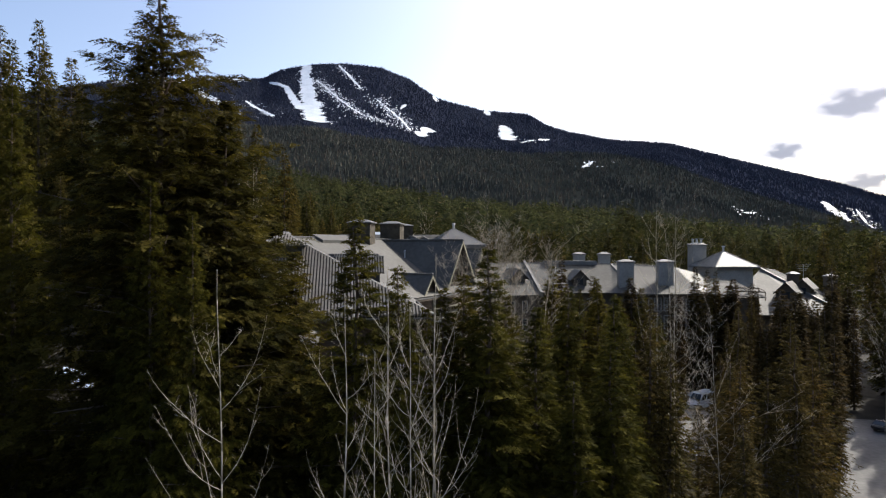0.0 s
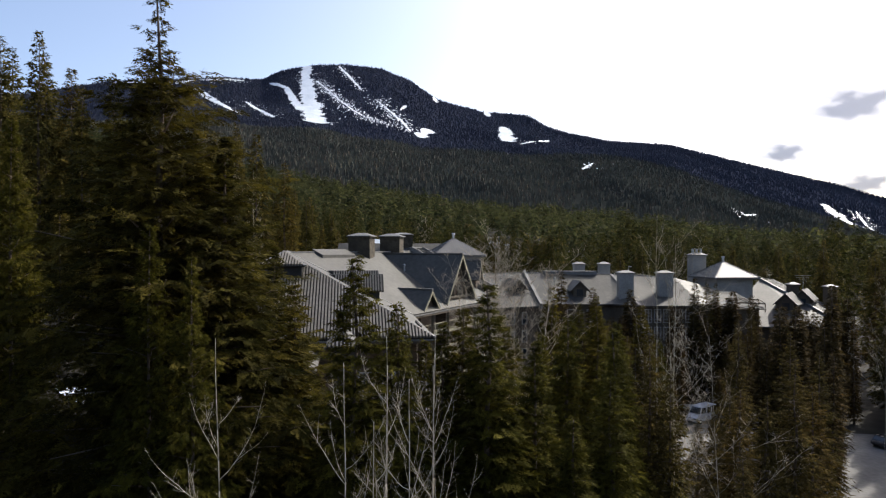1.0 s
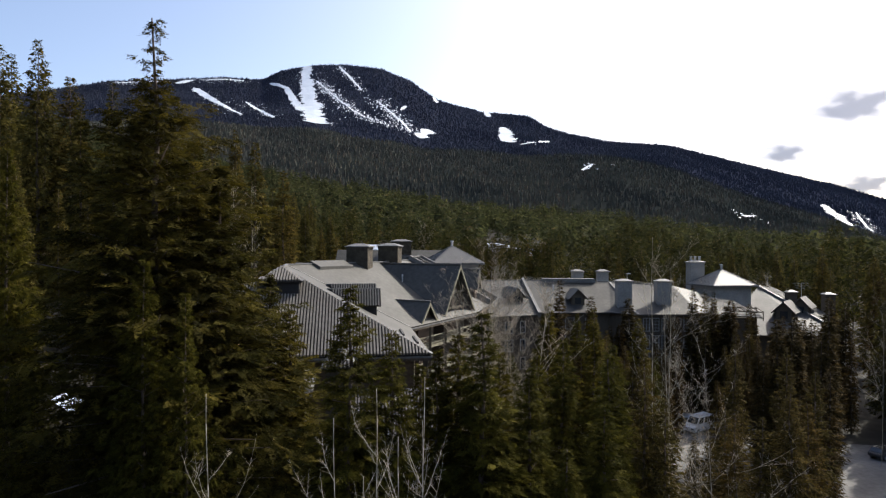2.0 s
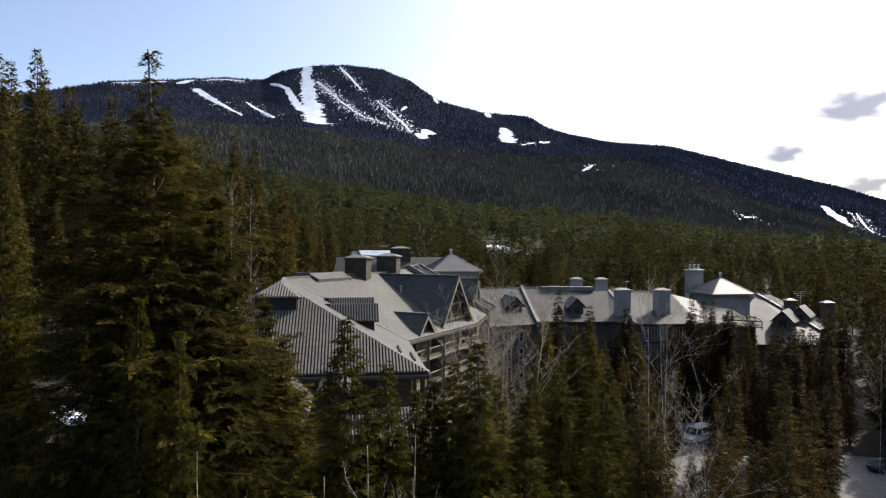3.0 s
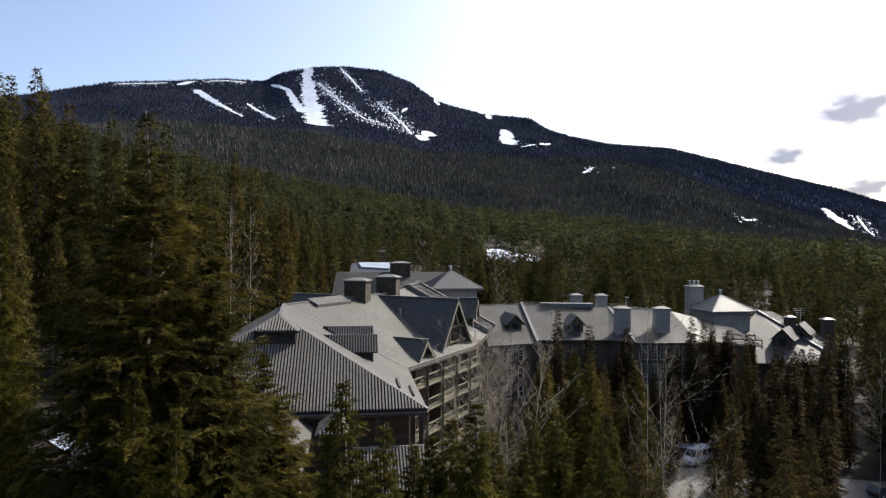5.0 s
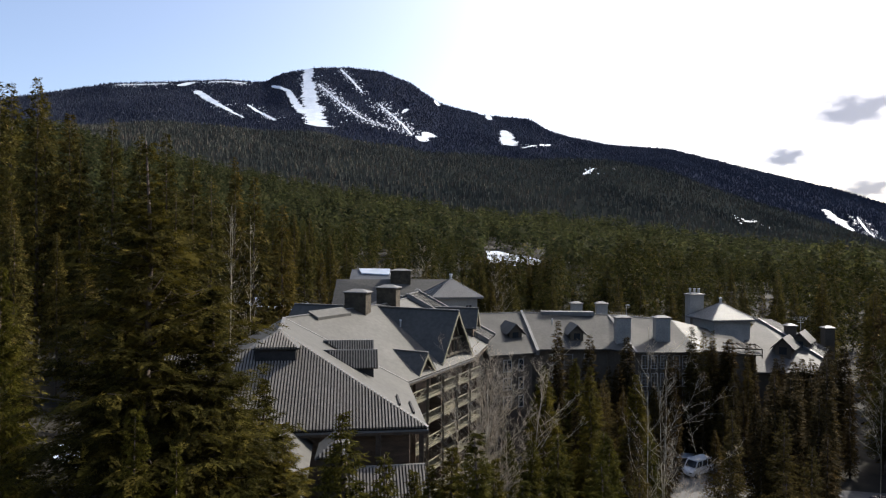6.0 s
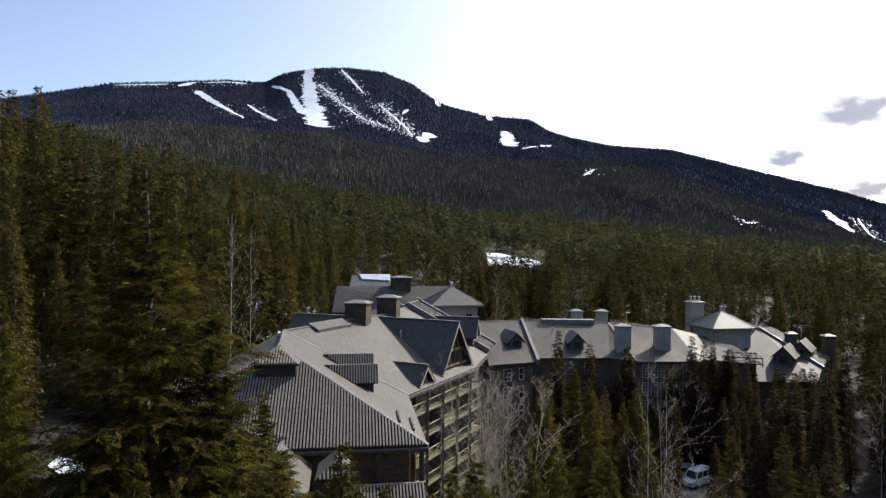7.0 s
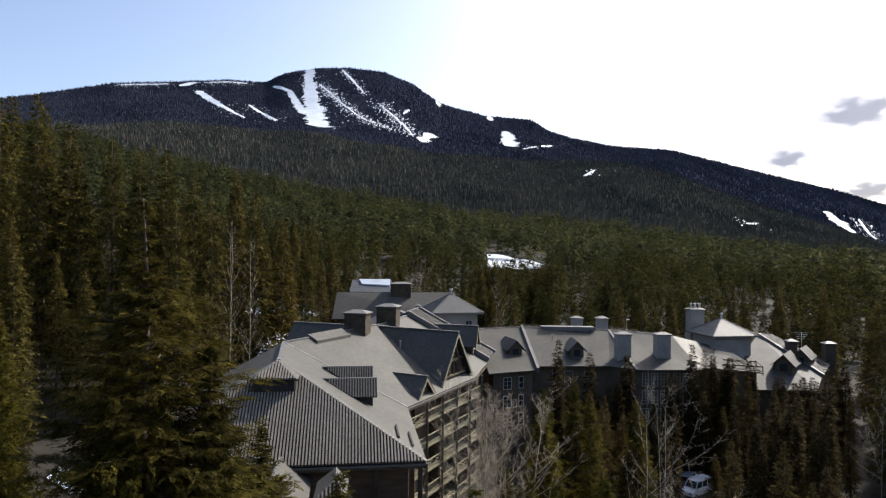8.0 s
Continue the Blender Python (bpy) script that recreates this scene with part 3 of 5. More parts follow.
# big gable and small gable on the balcony side
gable_roof(hotel, pa(15.1, 12.0, 18.5), pa(24.7, 12.0, 18.5), pa(19.9, 12.0, 24.75), pa(19.9, 0.3, 24.75), WALL_WOOD, ROOF, 15.4, 0.9, back_left=pa(15.1, 11.9, 18.55), back_right=pa(24.7, 11.9, 18.55))
gable_roof(hotel, pa(8.2, 12.6, 18.15), pa(12.6, 12.6, 18.15), pa(10.4, 12.6, 20.5), pa(10.4, 8.4, 20.5), WALL_WOOD, ROOF, 15.4, 0.6, back_left=pa(8.2, 12.5, 18.3), back_right=pa(12.6, 12.5, 18.3))
gable_roof(hotel, pd(-1.3, 11.2, 20.5), pd(2.9, 11.2, 20.5), pd(0.8, 11.2, 23.6), pd(0.8, 2.4, 23.6), WALL_WOOD, ROOF, 16, 0.5, back_left=pd(-1.3, 8.4, 20.5), back_right=pd(2.9, 9.0, 20.5))
gable_roof(hotel, Vector((-23.0, 89.2, 18.4)), Vector((-18.9, 101.5, 18.4)), Vector((-21.0, 95.3, 24.6)), Vector((-9.2, 91.3, 24.6)), WALL_WOOD, ROOF, 15.4, 0.9, back_left=Vector((-22.5, 89.0, 18.4)), back_right=Vector((-18.3, 101.3, 18.4)))

TURN_A = -math.degrees(math.atan2(AW.x, AW.y)) + 90


def on_facade(a, z, b=10.5):
    p = pa(a, b, z)
    return pose(p.x, p.y, p.z, 0, 0, TURN_A)


for zf in (15.4, 12.4, 9.4, 6.4):
    for a in (7.2, 9.6, 12.2, 15.4, 18.0, 21.4, 23.6):
        window(hotel, on_facade(a, zf + 0.15), 1.5, 2.1, 2, 3)
# open timber truss in the big gable
for p, q in ((pa(17.2, 12.25, 20.9), pa(22.6, 12.25, 20.9)), (pa(16.4, 12.25, 18.9), pa(23.4, 12.25, 18.9)), (pa(18.6, 12.25, 20.95), pa(19.9, 12.25, 23.2)), (pa(21.2, 12.25, 20.95), pa(19.9, 12.25, 23.2))):
    part("truss_beam", Solid().beam(p, q, 0.24, 0.26).made("truss_beam", BEAM_WOOD), hotel)
for a in (18.2, 19.9, 21.6):
    part("truss_post", Solid().box((-0.13, -0.13, 18.9), (0.13, 0.13, 20.9), Matrix.Translation(pa(a, 12.25, 0))).made("truss_post", BEAM_WOOD), hotel)
for a in (18.3, 20.4):
    window(hotel, on_facade(a, 19.0, 12.02), 1.2, 1.7, 2, 2, POST_WOOD)

# balconies: a deck, rails and posts, storey by storey
A0, A1_, POST_GAP = 6.0, 27.25, 4.25
for k, zf in enumerate((15.2, 12.2, 9.2, 6.2, 3.2)):
    bal = part("balcony", Solid().prism([pa(A0, 10.5, zf - 0.22), pa(A1_, 10.5, zf - 0.22), pa(A1_, 13.1, zf - 0.22), pa(A0, 13.1, zf - 0.22)], (0, 0, 0.2)).made("balcony", RAIL_WOOD), hotel, "timber balcony deck with pale rails")
    edge = Solid().beam(pa(A0, 13.16, zf - 0.3), pa(A1_, 13.16, zf - 0.3), 0.1, 0.3)
    part("edge_beam", edge.made("edge_beam", RAIL_WOOD), bal)
    rails = Solid().beam(pa(A0, 13.1, zf + 1.0), pa(A1_, 13.1, zf + 1.0), 0.14, 0.1).beam(pa(A0, 13.1, zf + 0.16), pa(A1_, 13.1, zf + 0.16), 0.08, 0.1)
    part("hand_rail", rails.made("hand_rail", RAIL_WOOD), bal)
    bars, a, bay = Solid(), A0, 0
    while a + POST_GAP <= A1_ + 0.01:
        if (bay + k) % 3 == 0:
            for h0, h1 in ((0.22, 1.0), (1.0, 0.22)):
                for s in (0, 1):
                    x0 = a + s * POST_GAP / 2
                    bars.beam(pa(x0, 13.1, zf + h0), pa(x0 + POST_GAP / 2, 13.1, zf + h1), 0.07, 0.08)
        else:
            for i in range(1, 14):
                bars.box((-0.03, -0.03, zf + 0.24), (0.03, 0.03, zf + 1.0), Matrix.Translation(pa(a + i * POST_GAP / 14, 13.1, 0)))
        a, bay = a + POST_GAP, bay + 1
    part("baluster", bars.made("baluster", RAIL_WOOD), bal)["kind"] = "stuff"
for i in range(6):
    a = A0 + i * POST_GAP
    part("post", Solid().box((-0.14, -0.14, 0), (0.14, 0.14, EAVE - 0.2), Matrix.Translation(pa(a, 13.26, 0))).made("post", BEAM_WOOD), hotel)
    if i % 2 == 0:
        for zf in (15.2, 12.2, 9.2, 6.2, 3.2):
            part("partition", Solid().prism([pa(a - 0.06, 10.5, zf), pa(a + 0.06, 10.5, zf), pa(a + 0.06, 13.0, zf), pa(a - 0.06, 13.0, zf)], (0, 0, 2.3)).made("partition", WALL_WOOD), hotel)
# porch structure below the front eave
for a, b in ((-9.6, 12.6), (-9.6, 9.0), (-3.0, 12.6), (3.0, 12.6), (9.0, 12.6)):
    part("post", Solid().box((-0.2, -0.2, 0), (0.2, 0.2, EAVE - 0.25), Matrix.Translation(pc(a, b, 0))).made("post", POST_WOOD), hotel)

# flashing in the valley between the two wings
part("flashing", Solid().beam(VAL + Vector((0, 0, 0.02)), C2 + Vector((0, 0, 0.02)), 0.3, 0.05).made("flashing", CAP), hotel)
for p, q in ((EAVE_BEND, VAL), (VAL, SE), (SE, SW)):
    part("gutter", Solid().beam(p - Vector((0, 0, 0.3)), q - Vector((0, 0, 0.3)), 0.16, 0.14).made("gutter", CAP), hotel)

# snow guards near the lower corner
for b, a0, a1 in ((11.0, -6.8, -3.0), (12.2, -7.3, -3.2)):
    z = TOP - b * (TOP - EAVE) / EAST_C + 0.04
    part("snow_guard", Solid().beam(pc(a0, b, z), pc(a1, b, z), 0.16, 0.18).made("snow_guard", SHADE), hotel)

chimney(-11.0, 85.9, 22.5, 27.3, 3.0, 2.2, -12, STONE, "stone chimney with a pale metal cap beside the roof ridge")
chimney(-7.6, 94.5, 22.5, 27.45, 3.0, 2.2, -12, STONE, "stone chimney with a pale metal cap behind the gable")

# lower annexes at the foot of the front slope
annex = tagged(empty("annex", pose(0, 0, 0)), "low annex with smooth grey roof beneath the ribbed slope", "annex")
roof_face(annex, [(-10.2, 53.0, 16.6), (-13.0, 55.8, 18.5), (-11.4, 43.0, 18.5), (-8.6, 43.0, 16.6)], ROOF, 0.22)
roof_face(annex, [(-13.0, 55.8, 18.5), (-16.2, 52.4, 16.4), (-14.6, 42.6, 16.4), (-11.4, 43.0, 18.5)], ROOF, 0.22)
ridge(annex, (-13.0, 55.8, 18.5), (-11.4, 43.0, 18.5), 0.3, 0.1)
body(annex, [(-15.8, 51.8), (-10.8, 52.6), (-9.2, 43.4), (-14.2, 43.0)], -1, 16.4, PALE_STUCCO)
gz = 18.6
roof_face(annex, [(-8.0, 42.6, gz), (-5.8, 43.0, gz), (-6.7, 43.9, gz + 0.95)], ROOF_RIB, 0.14, (0.26, 0.13, 0.17))
roof_face(annex, [(-8.0, 42.6, gz), (-6.7, 43.9, gz + 0.95), (-7.1, 46.6, gz + 0.95), (-8.4, 46.2, gz)], ROOF, 0.14)
roof_face(annex, [(-5.8, 43.0, gz), (-6.2, 46.8, gz), (-7.1, 46.6, gz + 0.95), (-6.7, 43.9, gz + 0.95)], ROOF, 0.14)
body(annex, [(-7.7, 43.1), (-6.0, 43.4), (-6.4, 46.6), (-8.0, 46.1)], -1, gz - 0.1, STUCCO)
porch = tagged(empty("porch", pose(0, 0, 0)), "lower ribbed porch roof in front of the hotel wall", "porch")
roof_face(porch, [(-7.4, 46.0, 12.6), (0.2, 47.2, 12.6), (-0.8, 51.2, 15.4), (-6.6, 50.2, 15.4)], ROOF_RIB, 0.2, (0.26, 0.13, 0.17))
roof_face(porch, [(-7.4, 46.0, 12.6), (-6.6, 50.2, 15.4), (-6.9, 52.4, 15.4), (-8.4, 52.2, 13.2)], ROOF, 0.2)
ridge(porch, (-6.6, 50.2, 15.4), (-0.8, 51.2, 15.4), 0.3, 0.12)
body(porch, [(-7, 46.8), (-0.4, 47.8), (-1.2, 52.0), (-7, 51)], -1, 12.7, STUCCO)

# roof of a lower wing among the trees on the other side
west = tagged(empty("west_wing", pose(0, 0, 0)), "ribbed roof of a low side wing half hidden by firs", "hotel", group="hotel wings")
roof_face(west, [(-30.5, 57.5, 17.2), (-23.6, 58.8, 17.2), (-24.8, 65.4, 21.8), (-30.5, 64.4, 21.8)], ROOF_RIB, 0.2, (0.3, 0.09, 0.08))
roof_face(west, [(-30.5, 64.4, 21.8), (-24.8, 65.4, 21.8), (-26, 72, 17.2), (-31, 71, 17.2)], ROOF_RIB, 0.2)
body(west, [(-30, 58.4), (-24.4, 59.5), (-26, 71), (-30.5, 70)], -1, 17.1, WALL_WOOD)

# ---- pavilion and roofs behind ----
def hip_tower(name, corners, apex, z_wall, wall_mat, roof_mat, label, inset=0.9):
    t = tagged(empty(name, pose(0, 0, 0)), label, "tower", group="roof towers")
    c = [Vector(p) for p in corners]
    mid = sum(c, Vector()) / 4
    ap = Vector(apex)
    for i in range(4):
        roof_face(t, [c[i], c[(i + 1) % 4], ap], roof_mat, 0.16, (0.45, 0.05, 0.05))
        ridge(t, c[i], ap, 0.22, 0.08)
        ridge(t, c[i] - Vector((0, 0, 0.3)), c[(i + 1) % 4] - Vector((0, 0, 0.3)), 0.12, 0.28)
    wall = [(p + (mid - p).normalized() * inset * 1.4).xy for p in c]
    body(t, wall, z_wall, c[0].z - 0.1, wall_mat)
    part("roof_vent", Solid().tube(ap - Vector((0, 0, 0.3)), ap + Vector((0, 0, 0.7)), 0.22, 0.22).tube(ap + Vector((0, 0, 0.7)), ap + Vector((0, 0, 0.9)), 0.36, 0.3).made("roof_vent", STEEL), t)
    return t, wall


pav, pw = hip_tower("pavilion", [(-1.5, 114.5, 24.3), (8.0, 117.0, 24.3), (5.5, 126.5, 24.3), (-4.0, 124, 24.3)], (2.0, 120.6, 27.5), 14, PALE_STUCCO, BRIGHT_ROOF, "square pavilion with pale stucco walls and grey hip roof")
window(pav, pose(5.3, 117.25, 21.6, 0, 0, 14.7), 1.3, 1.2, 2, 1)
back = tagged(empty("rear_wing", pose(0, 0, 0)), "rear wing with a seamed blue-grey metal roof in shade", "hotel", group="hotel wings")
roof_face(back, [(-22, 128, 21.6), (4, 131, 21.6), (3, 138, 26.6), (-22, 134, 26.6)], ROOF, 0.25, (0.55, 0.09, 0.09))
roof_face(back, [(-22, 134, 26.6), (3, 138, 26.6), (2, 146, 21), (-22, 142, 21)], ROOF, 0.25)
body(back, [(-21, 129), (3.4, 132), (1.4, 145), (-21, 141)], -1, 21.4, STUCCO)
roof_face(back, [(-14, 104, 20.4), (-6, 109, 24.6), (-9, 122, 24.6), (-18, 118, 20.4)], ROOF, 0.25)
roof_face(back, [(-6, 109, 24.6), (2, 112, 21), (0, 126, 21), (-9, 122, 24.6)], ROOF, 0.25)
ridge(back, (-6, 109, 24.6), (-9, 122, 24.6))
body(back, [(-13, 105), (1.2, 112.6), (-1, 125), (-17, 117.5)], -1, 20.4, STUCCO)
chimney(-8.6, 136, 22, 28.7, 4.2, 2.4, 4, STONE, "broad chimney on the ridge of the rear wing")
chimney(-4.2, 117, 22, 25.6, 0.7, 0.7, 0, PALE_STUCCO, "small pale roof vent by the pavilion")

# ---- far wing B ----
far = tagged(empty("far_wing", pose(0, 0, 0)), "far hotel wing with sunlit grey metal roof, dormers and pale walls", "hotel", group="hotel wings")
RB = (0.45, 0.06, 0.03)
B0, B1, B2, B3 = Vector((6.9, 121, 20.7)), Vector((15.7, 124, 20.8)), Vector((32.5, 122.4, 20.6)), Vector((43.5, 119, 20.1))
roof_face(far, [(8.0, 101.7, 15.9), (16.2, 105.4, 15.9), B1, B0], ROOF, 0.25, RB)
roof_face(far, [(16.2, 109.0, 15.9), (29.5, 109.8, 15.9), B2, B1], ROOF, 0.25, RB)
roof_face(far, [B2, (29.2, 110, 15.9), (33.2, 106.4, 15.9)], ROOF, 0.25, RB)
roof_face(far, [(33.2, 106.4, 15.9), (44, 107, 15.9), B3, B2], ROOF, 0.25, RB)
roof_face(far, [B3, (44, 107, 15.9), (52, 117, 15.9), (52, 121, 18)], ROOF, 0.25, RB)
roof_face(far, [B0, B1, (15, 137, 15.9), (6, 136, 15.9)], ROOF, 0.25)
roof_face(far, [B1, B2, (32, 137, 15.9), (15, 137, 15.9)], ROOF, 0.25)
roof_face(far, [B2, B3, (44, 134, 15.9), (32, 137, 15.9)], ROOF, 0.25)
for p, q in ((B0, B1), (B1, B2), (B2, B3), (B2, Vector((33.2, 106.4, 15.9)))):
    ridge(far, p, q, 0.4, 0.14)
part("parapet", Solid().beam(Vector((15.9, 124, 20.4)), Vector((16.4, 105.2, 15.5)), 0.5, 0.9).made("parapet", CAP), far)
part("roof_monitor", Solid().prism([(19.6, 122.2, 20.4), (29.6, 121.6, 20.4), (29.6, 123.6, 20.4), (19.6, 124.2, 20.4)], (0, 0, 0.8)).made("roof_monitor", CAP), far)
body(far, [(8.8, 103), (15.6, 106.2), (15.6, 110.2), (29.4, 110.8), (33.2, 107.6), (43.4, 108), (50.5, 118), (43, 133), (7, 135)], -1, 15.8, STUCCO, "greyish stucco wall")


def far_dormer(x, y, z, turn, parent=None, big=1.0):
    """A small gabled dormer with a window."""
    m = pose(x, y, z, 0, 0, turn) @ Matrix.Diagonal((big, big, big, 1))
    d = part("dormer", Solid().box((-1.15, 0, -1.6), (1.15, 5.0, 0.9), m).made("dormer", STUCCO), parent or far, "small gabled dormer")
    g = Solid().prism([m @ Vector(q) for q in ((-1.15, 0, 0.9), (1.15, 0, 0.9), (0, 0, 2.1))], m.to_3x3() @ Vector((0, 5.0, 0)))
    part("dormer_gable", g.made("dormer_gable", STUCCO), d)
    for s in (-1, 1):
        r_ = Solid().prism([m @ Vector(q) for q in ((0, -0.5, 2.3), (s * 1.75, -0.5, 0.5), (s * 1.75, 5.6, 0.5), (0, 5.6, 2.3))], (0, 0, -0.15))
        part("dormer_roof", r_.made("dormer_roof", ROOF), d)
    part("dormer_pane", Solid().box((-0.55, -0.05, -0.4), (0.55, -0.01, 0.75), m).made("dormer_pane", GLASS), d)


far_dormer(13.3, 111.0, 17.8, 14)
far_dormer(24.4, 112.6, 17.5, 0)
for zf in (12.9, 9.9, 6.9):
    window(far, pose(11.2, 104.05, zf, 0, 0, 25.2), 1.6, 2.0, 2, 3)
    window(far, pose(13.6, 105.2, zf, 0, 0, 25.2), 1.0, 2.0, 1, 2)
    for x in (19, 22.5, 26):
        window(far, pose(x, 110.32 + (x - 16) * 0.04, zf, 0, 0, 2), 1.6, 2.0, 2, 3)
    for x in (35, 36.6, 38.2, 40.4, 42):
        window(far, pose(x, 107.66 + (x - 33.2) * 0.04, zf, 0, 0, 2), 1.2, 2.3, 2, 4)
chimney(32.2, 111.6, 15.4, 21.5, 2.5, 1.8, 0, PALE_STUCCO, "pale chimney rising through the far wing's roof")
chimney(39.1, 111.6, 15.4, 21.5, 2.5, 1.8, 0, PALE_STUCCO, "pale chimney rising through the far wing's roof")
chimney(27.2, 126.5, 15, 22.7, 2.1, 1.6, 0, PALE_STUCCO, "pale chimney behind the far ridge")
chimney(32.2, 126.5, 15, 22.7, 2.1, 1.6, 0, PALE_STUCCO, "pale chimney behind the far ridge")

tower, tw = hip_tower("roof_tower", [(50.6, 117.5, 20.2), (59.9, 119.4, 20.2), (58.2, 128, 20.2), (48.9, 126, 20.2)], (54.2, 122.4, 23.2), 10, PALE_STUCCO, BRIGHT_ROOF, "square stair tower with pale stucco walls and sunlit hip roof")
window(tower, pose(56.4, 119.72, 17.6, 0, 0, 11.5), 1.9, 1.6, 2, 2)
chimney(51.2, 127.6, 14, 24.6, 2.9, 2.0, 8, PALE_STUCCO, "pale chimney with metal pots beside the stair tower", 3)
east = tagged(empty("east_wing", pose(0, 0, 0)), "sunlit metal roof of the east wing with dark dormers", "hotel", group="hotel wings")
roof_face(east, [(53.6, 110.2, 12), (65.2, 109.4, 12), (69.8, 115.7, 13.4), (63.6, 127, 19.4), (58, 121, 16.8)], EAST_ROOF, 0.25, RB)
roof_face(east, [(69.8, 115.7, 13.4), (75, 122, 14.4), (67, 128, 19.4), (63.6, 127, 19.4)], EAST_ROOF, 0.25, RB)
part("parapet", Solid().beam(Vector((63.6, 127, 19.2)), Vector((69.9, 115.6, 13.2)), 0.45, 0.6).made("parapet", CAP), east)
body(east, [(54.6, 111.2), (64.8, 110.4), (69, 116.4), (74, 122), (66.5, 127), (58, 120.6)], -1, 12, STUCCO)
roof_face(east, [(42.8, 110.2, 16), (55.6, 108.7, 15.2), (53, 114.5, 17.6), (46, 118, 18)], ROOF, 0.22, RB)
body(east, [(44, 111), (54.8, 109.6), (53, 116), (46, 117.5)], -1, 15.0, STUCCO)
far_dormer(62.0, 114.4, 14.9, -38, east, 1.15)
far_dormer(67.6, 119.0, 15.4, -38, east, 1.1)
chimney(68.3, 123.5, 15, 18.9, 1.7, 1.4, 0, STUCCO, "dark chimney on the east wing's roof")
chimney(76.2, 124.5, 12, 18.4, 1.9, 1.5, 0, STUCCO, "chimney at the end of the east wing")


# ---- trees ----
def conifer(seed, tall, reach, gap, per, sprays, droop, size, bare=0.12, top_sparse=0.0, spire=1.0, slim=0.15, frond=0.4, lobes=0.18, leader=0.0, vary=(0.45, 1.22)):
    """The crown of a fir as an array of needle sprays on drooping branches, and its trunk.
    tall, reach: height and widest radius; gap: between whorls; per: branches a whorl; sprays: on each branch; size: of a spray."""
    g = np.random.RandomState(seed)
    starts, z = [], tall * bare
    while z < tall - 0.25:
        f = (z - tall * bare) / (tall * (1 - bare))
        env = (1 - f) ** spire * (0.55 + 0.45 * min(1.0, f * 6 + 0.3)) + 0.015
        if leader and f > 1 - leader * 1.6:
            env *= max(0.42, min(1.0, (1 - leader - f) / (0.6 * leader)))
        k = per if f < 0.85 else max(3, per - 2) if f < 1 - leader else 5
        a0 = g.uniform(0, 6.28)
        for i in range(k):
            ln = reach * env * g.uniform(*vary) * (1 + lobes * math.sin(2 * (i * 6.283 / k) + z * 0.35 + seed))
            if g.rand() < 0.06 + top_sparse * max(0.0, f - 0.6):
                ln *= g.uniform(0.2, 0.5)
            starts.append((z + g.uniform(-0.3, 0.3) * gap, a0 + i * 6.283 / k + g.uniform(-0.35, 0.35), ln, f))
        z += gap * g.uniform(0.7, 1.3) * (1.0 if f < 0.8 else 0.75 if f < 1 - leader else 1.05)
    s = np.array(starts)
    nb = len(s)
    z, a, ln, f = s.T
    t = (np.arange(sprays) + g.uniform(0, 1, (nb, sprays))) / sprays
    t = 0.12 + 0.9 * t ** 0.8
    lift = (0.25 + 0.55 * f)[:, None]
    rad = t * ln[:, None]
    ang = a[:, None] + 0.0 * t
    zz = z[:, None] + rad * lift - droop * rad ** 2 / np.maximum(ln[:, None], 0.6) * (1.25 - 0.7 * f[:, None])
    side = np.stack([-np.sin(ang), np.cos(ang), 0 * ang], -1)
    fwd = np.stack([np.cos(ang), np.sin(ang), 0 * ang], -1)
    sgn = np.where(g.rand(nb, sprays) < 0.5, -1.0, 1.0)[..., None]
    # side twigs make every branch a flat drooping frond, widest near its middle
    out_ = g.rand(nb, sprays, 1) ** 1.2 * frond * ln[:, None, None] * np.clip(1.25 - t, 0.12, 0.9)[..., None]
    c = np.stack([rad * np.cos(ang), rad * np.sin(ang), zz], -1) + side * sgn * out_ + fwd * out_ * 0.5 - np.array([0, 0, 1.0]) * out_ * g.uniform(0.15, 0.5, (nb, sprays, 1))
    taper = (1.15 - 0.45 * t)[..., None]
    sz = size * g.uniform(0.55, 1.4, (nb, sprays, 1)) * np.minimum(1.0, 0.45 + ln[:, None, None] / (0.5 * reach + 0.01) * 0.55) * taper
    dr = fwd * g.uniform(0.4, 1.0, (nb, sprays, 1)) + side * sgn * g.uniform(0.1, 0.9, (nb, sprays, 1)) + np.array([0, 0, -1.0]) * (g.uniform(-0.25, 0.7, (nb, sprays, 1)) - 0.5 * np.clip(f - 0.6, 0, 1)[:, None, None])
    dr /= np.linalg.norm(dr, axis=-1, keepdims=True)
    wd = np.cross(dr, np.array([0, 0, 1.0]))
    wd /= np.linalg.norm(wd, axis=-1, keepdims=True) + 1e-6
    roll = g.uniform(-1.1, 1.1, (nb, sprays, 1))
    wd = wd * np.cos(roll) + np.cross(wd, dr) * np.sin(roll)
    # a spray is one slim triangle
    p0 = c - wd * sz * slim
    p1 = c + wd * sz * slim + dr * sz * g.uniform(0, 0.3, (nb, sprays, 1))
    p2 = c + dr * sz + np.array([0, 0, -0.15]) * sz
    # short branches near the tip carry fewer sprays
    keep = g.rand(nb, sprays) < np.where(f > 0.72, np.clip(ln / (0.22 * reach), 0.4, 1.0), 1.0)[:, None] * np.where(f > 1 - leader, 0.62, 1.0)[:, None]
    v = np.stack([p0, p1, p2], 2)[keep].reshape(-1, 3)
    tri = np.arange(len(v)).reshape(-1, 3)
    return v, tri, s


